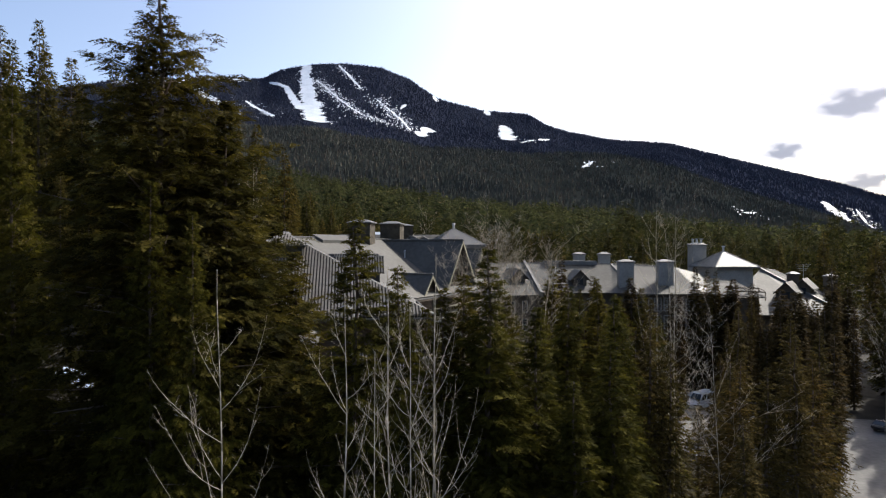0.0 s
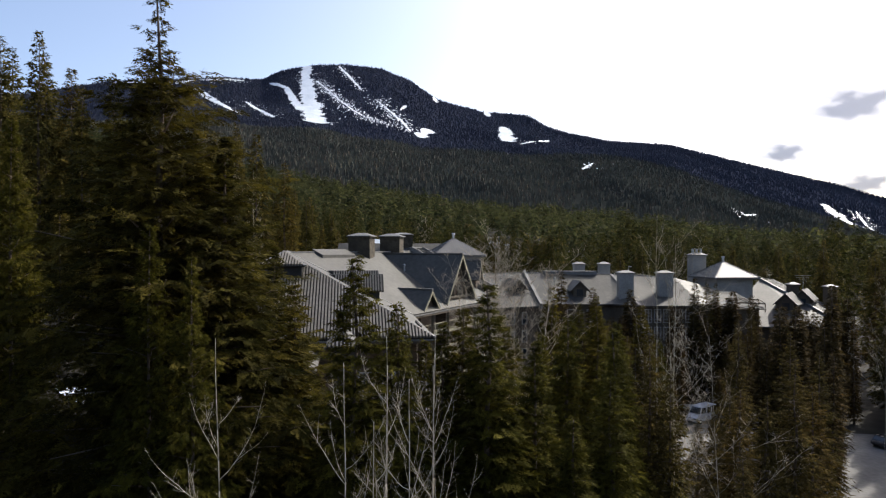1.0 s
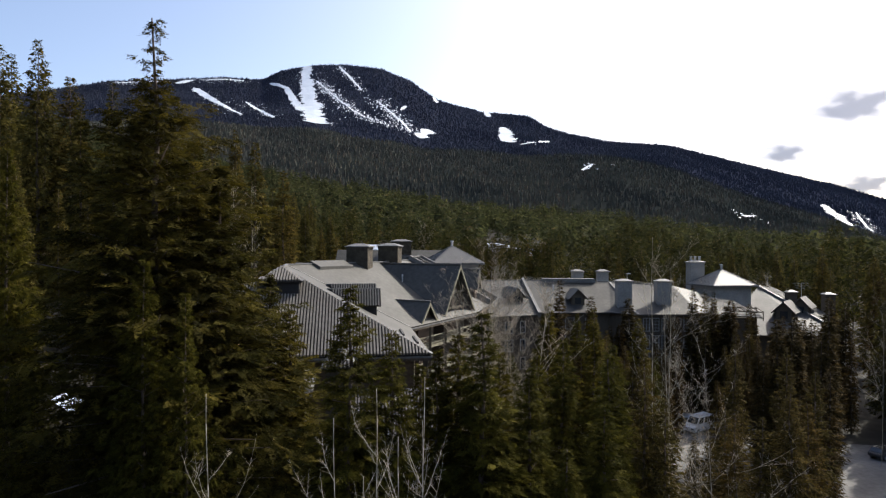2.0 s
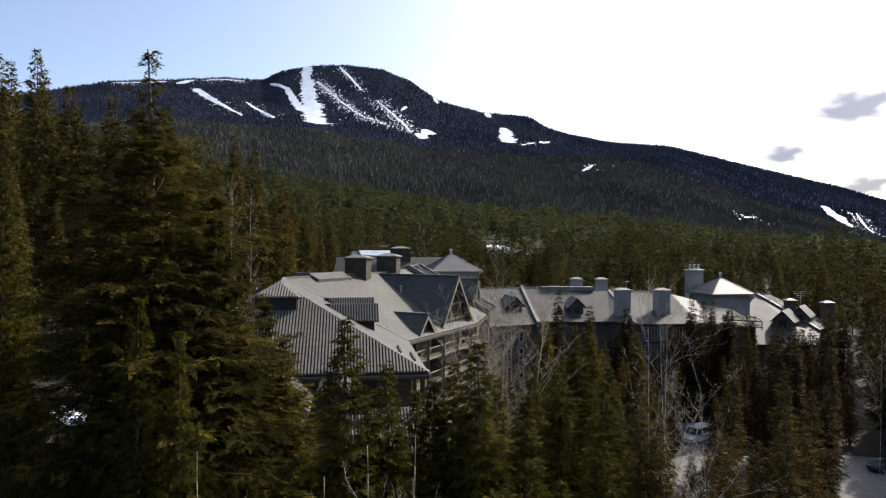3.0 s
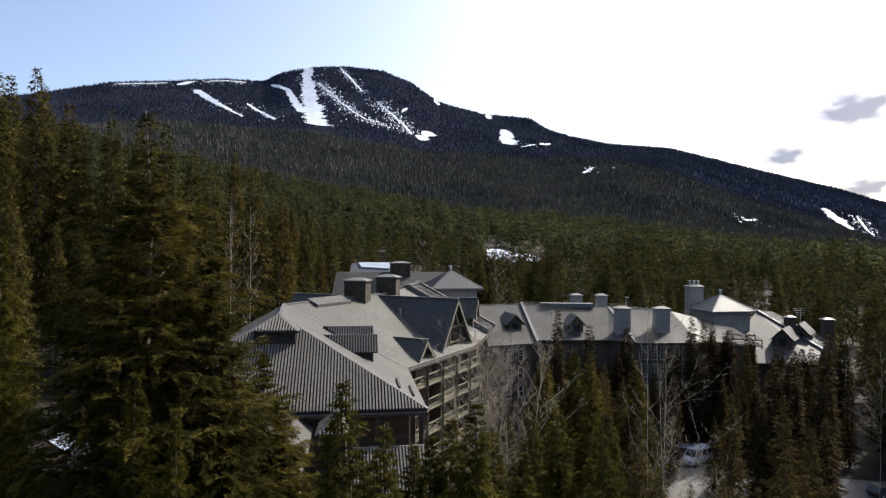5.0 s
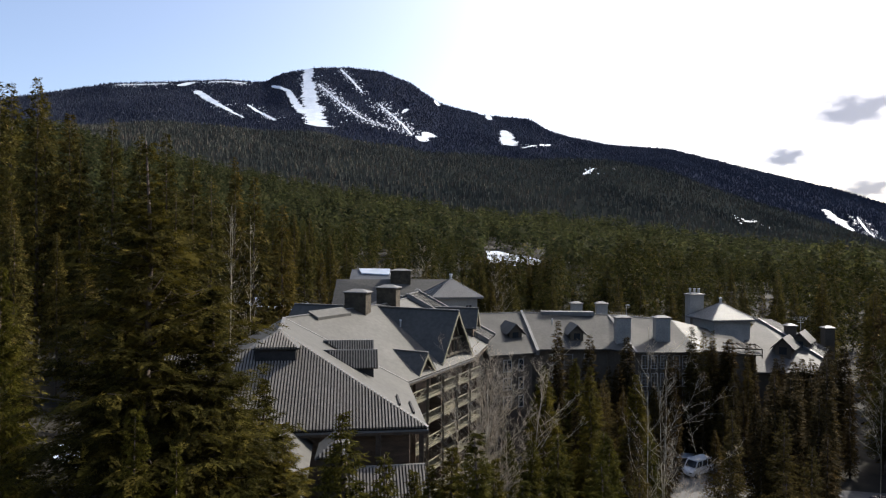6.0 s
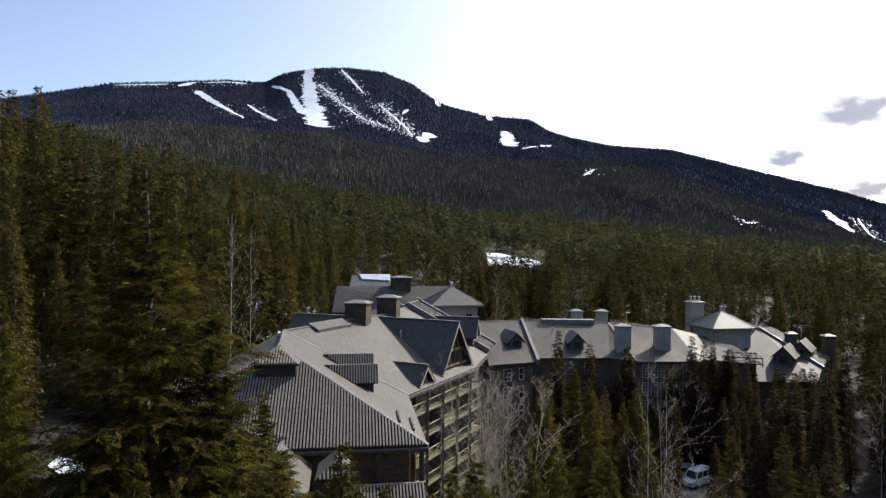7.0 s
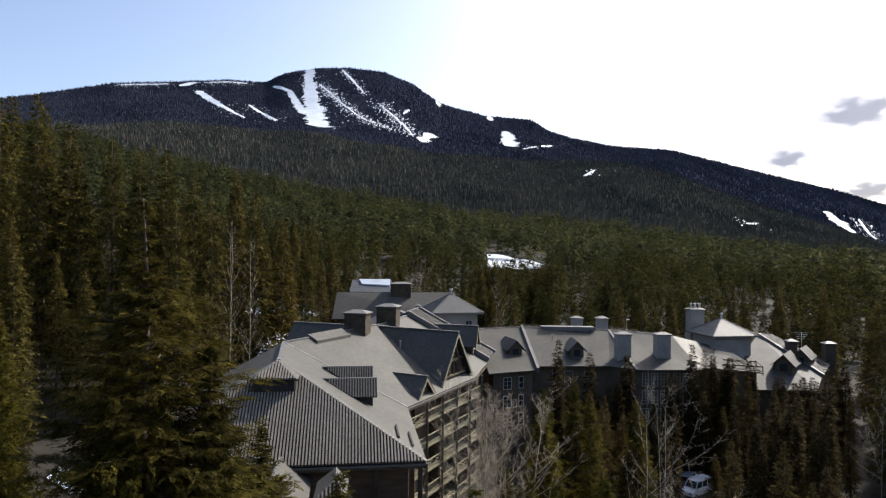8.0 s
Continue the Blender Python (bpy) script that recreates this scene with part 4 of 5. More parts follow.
def trunk_mesh(tall, girth, seed, branches=None, every=1):
    g = np.random.RandomState(seed)
    s = Solid()
    n = 7
    bend = g.uniform(-0.12, 0.12, (n + 1, 2))
    pts = [Vector((bend[i][0] * (i > 0), bend[i][1] * (i > 0), tall * 0.985 * i / n)) for i in range(n + 1)]
    for i in range(n):
        s.tube(pts[i] - Vector((0, 0, 0.4 * (i == 0))), pts[i + 1], girth * (1 - i / n) + 0.03, girth * (1 - (i + 1) / n) + 0.02, 7)
    if branches is not None:
        for z, a, ln, f in branches[::every]:
            if ln > 0.8:
                q = Vector((math.cos(a) * ln * 0.8, math.sin(a) * ln * 0.8, z + ln * 0.8 * (0.25 + 0.55 * f) - 0.3 * ln * 0.64))
                s.tube((0, 0, z), q, 0.05 * ln / 3 + 0.015, 0.012, 3)
    return s.made("trunk", BARK, True)


def tree_kind(name, label, seed, tall, reach, gap, per, sprays, droop, size, mat, girth, every=2, **more):
    v, t, br = conifer(seed, tall, reach, gap, per, sprays, droop, size, **more)
    return dict(name=name, label=label, tall=tall, crown=quick_mesh("crown", v, t, mat), trunk=trunk_mesh(tall, girth, seed, br, every))


def plant(kind, x, y, top, turn=0.0, wide=1.0, group="fir trees", label=None):
    """One tree whose tip is at the height top."""
    z = float(height(x, y)) - 0.15
    s = (top - z) / kind["tall"]
    e = tagged(empty(kind["name"], pose(x, y, z, 0, 0, turn)), label or kind["label"], "tree", group)
    e.scale = (s * wide, s * wide, s)
    part("trunk", kind["trunk"], e)
    part("crown", kind["crown"], e)
    return e


FIR = "tall dark green fir with drooping boughs"
BIG = [tree_kind("fir_tree", FIR, 11 + i, 34, 6.2, 0.5, 9, 52, 0.36, 0.64, (NEEDLE_OLD, NEEDLE_OLD, NEEDLE)[i], 0.3, every=3, top_sparse=1.8, spire=(0.68, 0.8, 0.9)[i], slim=0.3, lobes=0.2, leader=(0.12, 0.0, 0.0)[i], vary=(0.5, 1.12)) for i in range(3)]
MEDIUM = [tree_kind("fir_tree", "slender green fir with short boughs", 31 + i, 22, 3.5, 0.44, 9, 28, 0.5, 0.6, NEEDLE, 0.2, every=4, spire=0.95, slim=0.3, top_sparse=0.8, lobes=0.14, vary=(0.6, 1.15)) for i in range(3)]
BROWN = [tree_kind("fir_tree", "fir with rusty brown-green needles", 41 + i, 22, 3.1, 0.44, 8, 28, 0.5, 0.44, NEEDLE_BROWN, 0.22, every=4, spire=0.85) for i in range(2)]
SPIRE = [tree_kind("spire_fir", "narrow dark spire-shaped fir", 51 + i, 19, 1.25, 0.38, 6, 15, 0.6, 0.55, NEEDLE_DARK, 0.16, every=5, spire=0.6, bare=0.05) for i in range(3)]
STAND = [tree_kind("fir_tree", "tall fir in the stand around the hotel", 61 + i, 32, (5.0, 4.2, 5.4, 4.0)[i], 0.64, 7, 15, 0.5, 1.12, WOODS, 0.3, every=8, bare=0.15, spire=(0.9, 0.82, 0.95, 0.85)[i], slim=0.3, lobes=0.12, vary=(0.62, 1.1)) for i in range(4)]
# STAND's firs again in dark needles: the forest's shade is in their colour
SHADED_STAND = [tree_kind("fir_tree", "tall fir with shade put into its dark needle colour", 61 + i, 32, 4.4, 0.75, 6, 17, 0.46, 1.05, NEEDLE_DARK, 0.3, every=8, spire=0.9, slim=0.22) for i in range(2)]

# firs near the camera's column: place and tip
for i, (x, y, top, k, wide) in enumerate([
    (-13.8, 30.7, 38.5, 0, 1.35), (-21.4, 31.5, 32.0, 2, 0.75), (-10.6, 31.0, 30.8, 1, 1.5), (-9.8, 24.8, 25.2, 2, 0.8), (-27.5, 39.0, 33.0, 1, 0.9), (-27.5, 33.0, 31.0, 2, 0.9),
    (-19.0, 42.0, 32.0, 2, 0.9), (-12.5, 41.0, 24.5, 0, 0.8), (-25.0, 51.0, 33.0, 2, 0.9),
    (-11.6, 25.2, 26.5, 2, 0.8), (-9.8, 37.0, 25.2, 1, 1.4), (-11.6, 35.0, 26.8, 1, 1.4), (-8.0, 34.0, 23.6, 2, 1.4), (-17.0, 37.5, 29.0, 1, 0.9), (-21.5, 45.5, 33.5, 0, 0.85),
    (-20.5, 25.0, 26.0, 2, 0.9),
]):
    plant(BIG[k], x, y, top, i * 47.0, wide)
for i, (x, y, top, k, wide) in enumerate([
    (-4.1, 30.0, 25.1, 0, 1.3), (-2.2, 31.0, 23.0, 1, 1.1), (2.3, 32.0, 23.7, 2, 1.35), (-1.0, 36.0, 20.3, 0, 1.3), (-3.6, 35.0, 19.3, 2, 1.3), (3.6, 36.0, 21.0, 0, 1.1), (7.9, 40.0, 21.4, 1, 1.2), (9.8, 36.0, 20.9, 2, 1.1),
    (11.6, 42.0, 20.6, 0, 1.2), (6.2, 30.0, 17.5, 1, 1.3), (9.5, 55.0, 22.2, 2, 1.2), (13.5, 55.0, 20.5, 0, 1.2), (17.0, 50.0, 18.5, 1, 1.1), (5.8, 50.0, 18.5, 0, 1.1),
    (22.0, 70.0, 19.5, 1, 1.2), (16.5, 68.0, 20.5, 2, 1.2), (13.0, 78.0, 19.0, 1, 1.3), (19.0, 88.0, 18.0, 0, 1.2), (-5.5, 38.0, 19.0, 2, 1.1), (-9.0, 37.0, 20.5, 1, 1.1),
    (0.5, 41.0, 17.5, 1, 1.2), (11.0, 66.0, 18.0, 0, 1.2), (5.0, 34.0, 20.5, 0, 1.3), (8.8, 33.0, 18.8, 2, 1.3), (12.6, 47.0, 19.5, 1, 1.3), (3.2, 44.0, 18.0, 2, 1.2), (14.5, 44.0, 17.5, 0, 1.2), (7.0, 45.0, 19.5, 1, 1.2), (1.1, 34.0, 22.5, 1, 1.15), (0.0, 33.0, 21.6, 0, 1.1),
]):
    plant(MEDIUM[k], x, y, top, i * 61.0, wide)
for i, (x, y, top, k, wide) in enumerate([
    (18.8, 40.0, 16.6, 0, 1.1), (21.5, 42.0, 15.8, 1, 1.2), (13.6, 38.0, 18.0, 0, 1.1), (24.5, 44.0, 17.6, 1, 1.1), (27.5, 47.0, 15.5, 0, 1.2), (16.2, 34.0, 14.5, 1, 1.2),
    (31.0, 52.0, 17.0, 0, 1.1), (28.0, 60.0, 18.0, 1, 1.1), (34.0, 62.0, 17.5, 0, 1.0), (20.6, 48.0, 13.3, 1, 1.1), (12.4, 38.0, 20.8, 0, 0.95), (24.2, 60.0, 9.3, 1, 1.5), (19.6, 43.0, 16.0, 0, 1.25),
]):
    plant(BROWN[k], x, y, top, i * 53.0, wide)
for i, (x, y, top) in enumerate([
    (18.0, 96.0, 22.3), (24.7, 104.0, 19.3), (30.8, 104.0, 19.0), (41.5, 104.0, 20.6), (44.8, 104.0, 18.4), (46.9, 104.0, 17.7), (50.8, 104.0, 17.9), (55.3, 104.0, 15.6), (59.6, 104.0, 15.6), (50.5, 82.0, 20.8),
    (62.5, 105.0, 14.6), (66.5, 104.0, 17.5), (52.0, 98.0, 15.0), (56.0, 95.0, 14.2), (39.9, 71.5, 18.8), (43.6, 71.0, 21.4), (41.6, 69.0, 17.0), (46.0, 75.0, 16.8), (47.5, 84.0, 17.5), (37.8, 71.0, 19.2), (50.5, 90.0, 17.5), (37.0, 60.0, 15.5), (22.0, 103.0, 15.5), (28.5, 101.0, 15.0), (36.0, 100.0, 14.0), (41.0, 98.0, 14.5), (47.5, 103.5, 18.8), (51.5, 104.0, 16.6), (60.5, 103.0, 15.8), (64.5, 102.5, 15.6), (56.0, 103.5, 16.0), (38.5, 103.0, 16.0),
]):
    plant(SPIRE[i % 3], x, y, top, i * 71.0, 1.25 + 0.2 * (i % 3), "spire firs")

for i, (x, y, top) in enumerate([(43.0, 103.0, 20.4), (45.3, 105.0, 20.0), (41.0, 103.5, 17.2), (48.8, 100.0, 16.5)]):
    plant(BROWN[i % 2], x, y, top, i * 91.0, 1.0, "forecourt firs")

# the belt of firs between the forecourt and the far wing
g = np.random.RandomState(19)
belt = []
while len(belt) < 58:
    x, y = g.uniform(13, 62), g.uniform(62, 105)
    b = x / y
    if 0.375 < b < 0.435 and y < 97 or b > 0.6 and y < 88 or b > 0.66 or math.hypot(x - 38, y - 93.5) < 5 or math.hypot(x - 27, y - 96) < 3.5 or b < 0.14:
        continue
    if belt and min(math.hypot(x - p[0], y - p[1]) for p in belt) < 2.6:
        continue
    belt.append((x, y))
    kind = (SPIRE[0], SPIRE[1], SPIRE[2], SPIRE[1], BROWN[0])[g.randint(0, 5)]
    plant(kind, x, y, g.uniform(11.5, 17.0) - (0.0 if y > 85 else 1.5), g.uniform(0, 360), g.uniform(0.9, 1.4), "forecourt firs")

for i in range(26):
    x, y = g.uniform(60, 100), g.uniform(84, 116)
    if x / y < 0.675 or y < 93:
        continue
    plant(SHADED_STAND[i % 2], x, y, g.uniform(20, 27), g.uniform(0, 360), 1.1, "surrounding firs")

# unseen firs beyond the right edge, added to shade the trees there
for i in range(40):
    b, r = math.radians(g.uniform(37, 62)), g.uniform(105, 165)
    plant(STAND[i % 4], r * math.sin(b), r * math.cos(b), g.uniform(24, 32), g.uniform(0, 360), 1.1, "surrounding firs")

# a row of firs that stands before the open field
for i in range(36):
    b, r = math.radians(2.6 + 0.22 * i + g.uniform(-0.12, 0.12)), g.uniform(240, 305)
    plant(STAND[i % 4], r * math.sin(b), r * math.cos(b), g.uniform(29.3, 33.0), g.uniform(0, 360), 1.2, "surrounding firs")

# the stand around and behind the hotel
g = np.random.RandomState(77)


def inside_hotel(x, y):
    in_main = -32 < x < 13 and 44 < y < 150 and x < 13
    in_far = 4 < x < 84 and 96 < y < 142
    return in_main or in_far


spots, tries = [(-52.0, 86.0, 35.0), (-57.0, 84.0, 37.0), (-47.5, 85.0, 33.0), (-61.0, 90.0, 40.0), (-34.5, 45.0, 35.0), (-40.0, 53.0, 40.0), (-44.0, 63.0, 31.0), (-47.0, 70.0, 36.0), (-64.5, 101.0, 60.5), (-61.0, 104.0, 55.5), (-53.5, 103.0, 54.5), (-49.0, 103.0, 51.5), (-46.0, 106.0, 52.5), (-43.0, 110.0, 49.0), (-38.0, 105.0, 45.5), (-47.0, 144.0, 54.0), (-33.0, 112.0, 46.0), (-29.0, 116.0, 41.5), (-72.0, 103.0, 60.5), (-57.0, 100.0, 51.0), (-74.0, 118.0, 62.0), (-90.0, 132.0, 68.0), (-40.0, 96.0, 42.0), (-68.0, 92.0, 52.0)], 0
while len(spots) < 165 and tries < 20000:
    tries += 1
    b, r = math.radians(g.uniform(-46, 46)), g.uniform(62, 260) if tries % 2 else g.uniform(120, 230)
    x, y = r * math.sin(b), r * math.cos(b)
    if inside_hotel(x, y) or abs(x / y + 0.58) < 0.04 and y < 80 or (x > 12 and y < 104 and x / y < 0.66) or (x > 12 and y < 90) or (-14 < x < 30 and y < 150) or (x < -12 and y < 60 and x > -25):
        continue
    if min(math.hypot(x - p[0], y - p[1]) for p in spots) < (8.0 if x < -30 else 5.0):
        continue
    side = max(0.0, min(1.0, (-x - 10) / 40))
    top = float(height(x, y)) + g.uniform(20, 28) + 8 * side
    spots.append((x, y, top))
for i, (x, y, top) in enumerate(spots):
    plant(STAND[i % 4], x, y, top, g.uniform(0, 360), g.uniform(0.8, 1.15), "surrounding firs")


# ---- woods farther off ----
def tiers(count, rows, seed):
    """A small fir of ragged skirts; unit height and radius."""
    q = np.random.RandomState(seed)
    v, t = [], []
    for i in range(rows):
        z1 = 1 - (i / rows) ** 1.1 * 0.95
        z0 = 1 - ((i + 1.5) / rows) ** 1.1 * 0.95
        r = 0.12 + 0.88 * ((i + 1) / rows)
        k = len(v)
        v.append((0, 0, z1))
        a0 = q.uniform(0, 6.28)
        for j in range(count * 2):
            a = a0 + j * math.pi / count
            rr = r * (q.uniform(0.8, 1.2) if j % 2 else q.uniform(0.4, 0.6))
            v.append((rr * math.cos(a), rr * math.sin(a), z0 + (0.0 if j % 2 else 0.06) + q.uniform(-0.02, 0.02)))
        for j in range(count * 2):
            t.append((k, k + 1 + j, k + 1 + (j + 1) % (count * 2)))
    return np.array(v), np.array(t)


def scatter(name, shapes, x, y, tall, wide, mat, label):
    """Many small trees as one mesh."""
    vs, ts, base = [], [], 0
    q = np.random.RandomState(len(x))
    which = q.randint(0, len(shapes), len(x))
    z = height(x, y)
    for w, (v, t) in enumerate(shapes):
        k = np.where(which == w)[0]
        a = q.uniform(0, 6.28, len(k))
        c, s = np.cos(a)[:, None], np.sin(a)[:, None]
        vx = (v[None, :, 0] * c - v[None, :, 1] * s) * wide[k][:, None] + x[k][:, None]
        vy = (v[None, :, 0] * s + v[None, :, 1] * c) * wide[k][:, None] + y[k][:, None]
        vz = v[None, :, 2] * tall[k][:, None] + z[k][:, None]
        vs.append(np.stack([vx, vy, vz], -1).reshape(-1, 3))
        ts.append((t[None] + (np.arange(len(k)) * len(v))[:, None, None] + base).reshape(-1, 3))
        base += len(k) * len(v)
    return tagged(part(name, quick_mesh(name, np.concatenate(vs), np.concatenate(ts), mat)), label, "forest", kind="stuff")


def sown(count, b0, b1, r0, r1, seed):
    q = np.random.RandomState(seed)
    b, r = np.radians(q.uniform(b0, b1, count)), np.sqrt(q.uniform(r0 ** 2, r1 ** 2, count))
    return r * np.sin(b), r * np.cos(b), q


def off_runs(x, y, ragged):
    keep = np.ones(len(x), bool)
    for i, line in enumerate(RUNS):
        clear = 1.0 if i in (0, 1, 5, 8, 9, 10, 11, 12, 13, 14) else 0.62
        for (x0, y0, w0), (x1, y1, w1) in zip(line, line[1:]):
            dx, dy = x1 - x0, y1 - y0
            t = np.clip(((x - x0) * dx + (y - y0) * dy) / (dx * dx + dy * dy), 0, 1)
            d = np.hypot(x - x0 - t * dx, y - y0 - t * dy)
            keep &= d > (w0 + (w1 - w0) * t) * 0.5 * ragged * clear + 2
    return keep


x, y, q = sown(8200, -44, 44, 190, 1050, 3)
r, b = np.hypot(x, y), np.degrees(np.arctan2(x, y))
open_field = (b > 3.5) & (b < 9.5) & (r > 470) & (r < 620)
k = (~open_field | (q.rand(len(x)) < 0.34)) & ((r > 430) | (q.rand(len(x)) < 0.72))
x, y, r, b = x[k], y[k], r[k], b[k]
tall = q.uniform(14, 34, len(x)) * (1 + 0.22 * waves(x, y, 70))
clearing = (b > 3.4) & (b < 9.4)
tall *= np.where(clearing & (r > 400) & (r < 505), q.uniform(0.15, 0.38, len(x)), np.where(clearing & (r > 280) & (r < 400), q.uniform(0.42, 0.72, len(x)), 1.0))
def small_fir(seed):
    v, t, _ = conifer(seed, 26, 5.0, 1.05, 5, 5, 0.5, 1.9, bare=0.3, spire=0.95, slim=0.32, lobes=0.1, vary=(0.62, 1.12))
    return v / np.array([5.0, 5.0, 26.0]), t


def far_fir(seed):
    v, t, _ = conifer(seed, 26, 5.0, 2.7, 4, 3, 0.5, 3.6, bare=0.35, spire=0.9, slim=0.32, lobes=0.1, vary=(0.62, 1.12))
    return v / np.array([5.0, 5.0, 26.0]), t


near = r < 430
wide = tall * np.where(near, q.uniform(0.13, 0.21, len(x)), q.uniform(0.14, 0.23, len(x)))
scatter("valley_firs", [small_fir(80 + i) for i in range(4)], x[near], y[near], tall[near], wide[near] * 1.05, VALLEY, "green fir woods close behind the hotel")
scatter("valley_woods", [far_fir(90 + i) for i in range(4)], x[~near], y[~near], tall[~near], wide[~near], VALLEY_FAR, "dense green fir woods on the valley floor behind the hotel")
x, y, q = sown(85000, -42, 42, 1000, 3420, 4)
k = off_runs(x, y, q.uniform(0.75, 1.15, len(x)))
x, y = x[k], y[k]
r = np.hypot(x, y)
tall = q.uniform(0.8, 1.2, len(x)) * np.interp(r, [1000, 1250, 2000, 3400], [13, 11, 9, 10])
wide = q.uniform(2.6, 4.2, len(x))
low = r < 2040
scatter("slope_woods", [tiers(3, 1, i) for i in range(4)], x[low], y[low], tall[low], wide[low], HAZY_SLOPE_WOODS, "conifer forest with bare brown patches on the lower slope")
scatter("mountain_woods", [tiers(3, 1, 8 + i) for i in range(4)], x[~low], y[~low], tall[~low], wide[~low], HAZY_FAR_WOODS, "dark conifer forest covering the mountain slopes")
edge = [(3.9, 600), (5.0, 612), (6.4, 590), (7.8, 584), (9.0, 556), (8.6, 520), (7.3, 505), (6.0, 498), (4.9, 508), (4.0, 500)]
field = draped("snow_field", SNOW, [(d * math.sin(radians(a)), d * math.cos(radians(a))) for a, d in edge], 0.6, 12)
tagged(part("snow_field", field), "open white snow field among the valley woods", "snow field", kind="structure")


# ---- bare trees ----
def bare_tree(seed, tall, stems, spread, levels, girth, fork=0.5, many=3, low=2, bushy=0.45):
    """A leafless tree: stems that rise, with branches that fork into twigs."""
    g = np.random.RandomState(seed)
    wood, twigs = Solid(), Solid()

    def grow(p, d, ln, r, level):
        steps = (11, 6, 4, 2)[level]
        target = wood if level < 2 else twigs
        sides = (7, 4, 3, 3)[level]
        thin = 0.0025
        for i in range(steps):
            bend_ = (0.04, 0.15, 0.24, 0.3)[level]
            d = (d + Vector(g.uniform(-bend_, bend_, 3)) + Vector((0, 0, (0.03, 0.085, 0.06, 0.02)[level]))).normalized()
            q = p + d * ln / steps
            r0, r1 = r * (1 - 0.88 * i / steps) + thin, r * (1 - 0.88 * (i + 1) / steps) + thin
            target.tube(p, q, r0, r1, sides)
            if level < levels and i >= (low if level == 0 else 1):
                kids = many if level == 0 else (2 if g.rand() < bushy else 1)
                for _ in range(kids):
                    a = g.uniform(0, 6.28)
                    out = Vector((math.cos(a), math.sin(a), g.uniform(0.1, 0.8))).normalized()
                    nd = (d * (1 - fork) + out * fork).normalized()
                    share = (1 - 0.75 * i / steps) * g.choice([0.35, 0.7, 1.0, 1.1])
                    grow(p.lerp(q, g.uniform(0.1, 1)), nd, max(0.25, ln * (spread if level == 0 else 0.42) * share), r1 * (0.42 if level == 0 else 0.45), level + 1)
            p = q

    for s in range(stems):
        a = g.uniform(0, 6.28)
        lean = Vector((math.cos(a) * 0.06, math.sin(a) * 0.06, 1)).normalized() if stems > 1 else Vector((0.02, 0, 1)).normalized()
        h = tall * (1 if s == 0 else g.uniform(0.75, 0.98))
        grow(Vector((math.cos(a) * 0.3 * (stems > 1), math.sin(a) * 0.3 * (stems > 1), -0.3)), lean, h, girth, 0)
    return wood, twigs


def bare_kind(seed, tall, stems, spread, levels, girth, fork, bark, twig, many=3, low=2, bushy=0.45):
    wood, twigs = bare_tree(seed, tall, stems, spread, levels, girth, fork, many, low, bushy)
    return dict(tall=tall, trunk=wood.made("trunk", bark, True), twigs=twigs.made("twigs", twig))


def plant_bare(kind, x, y, top, turn, name, label):
    z = float(height(x, y)) - 0.1
    e = tagged(empty(name, pose(x, y, z, 0, 0, turn)), label, "tree", "bare trees")
    e.scale = ((top - z) / kind["tall"],) * 3
    part("trunk", kind["trunk"], e)
    part("twig", kind["twigs"], e)["kind"] = "stuff"
    return e


OPEN = [bare_kind(23 + i, 18, 1, 0.46, 3, 0.03, 0.72, PALE_BARK, TWIG, 3, 4, 0.62) for i in range(2)]
FUZZY = [bare_kind(73 + i, 16, 3, 0.42, 3, 0.045, 0.68, PALE_BARK, TWIG, 4, 4, 0.55) for i in range(1)]


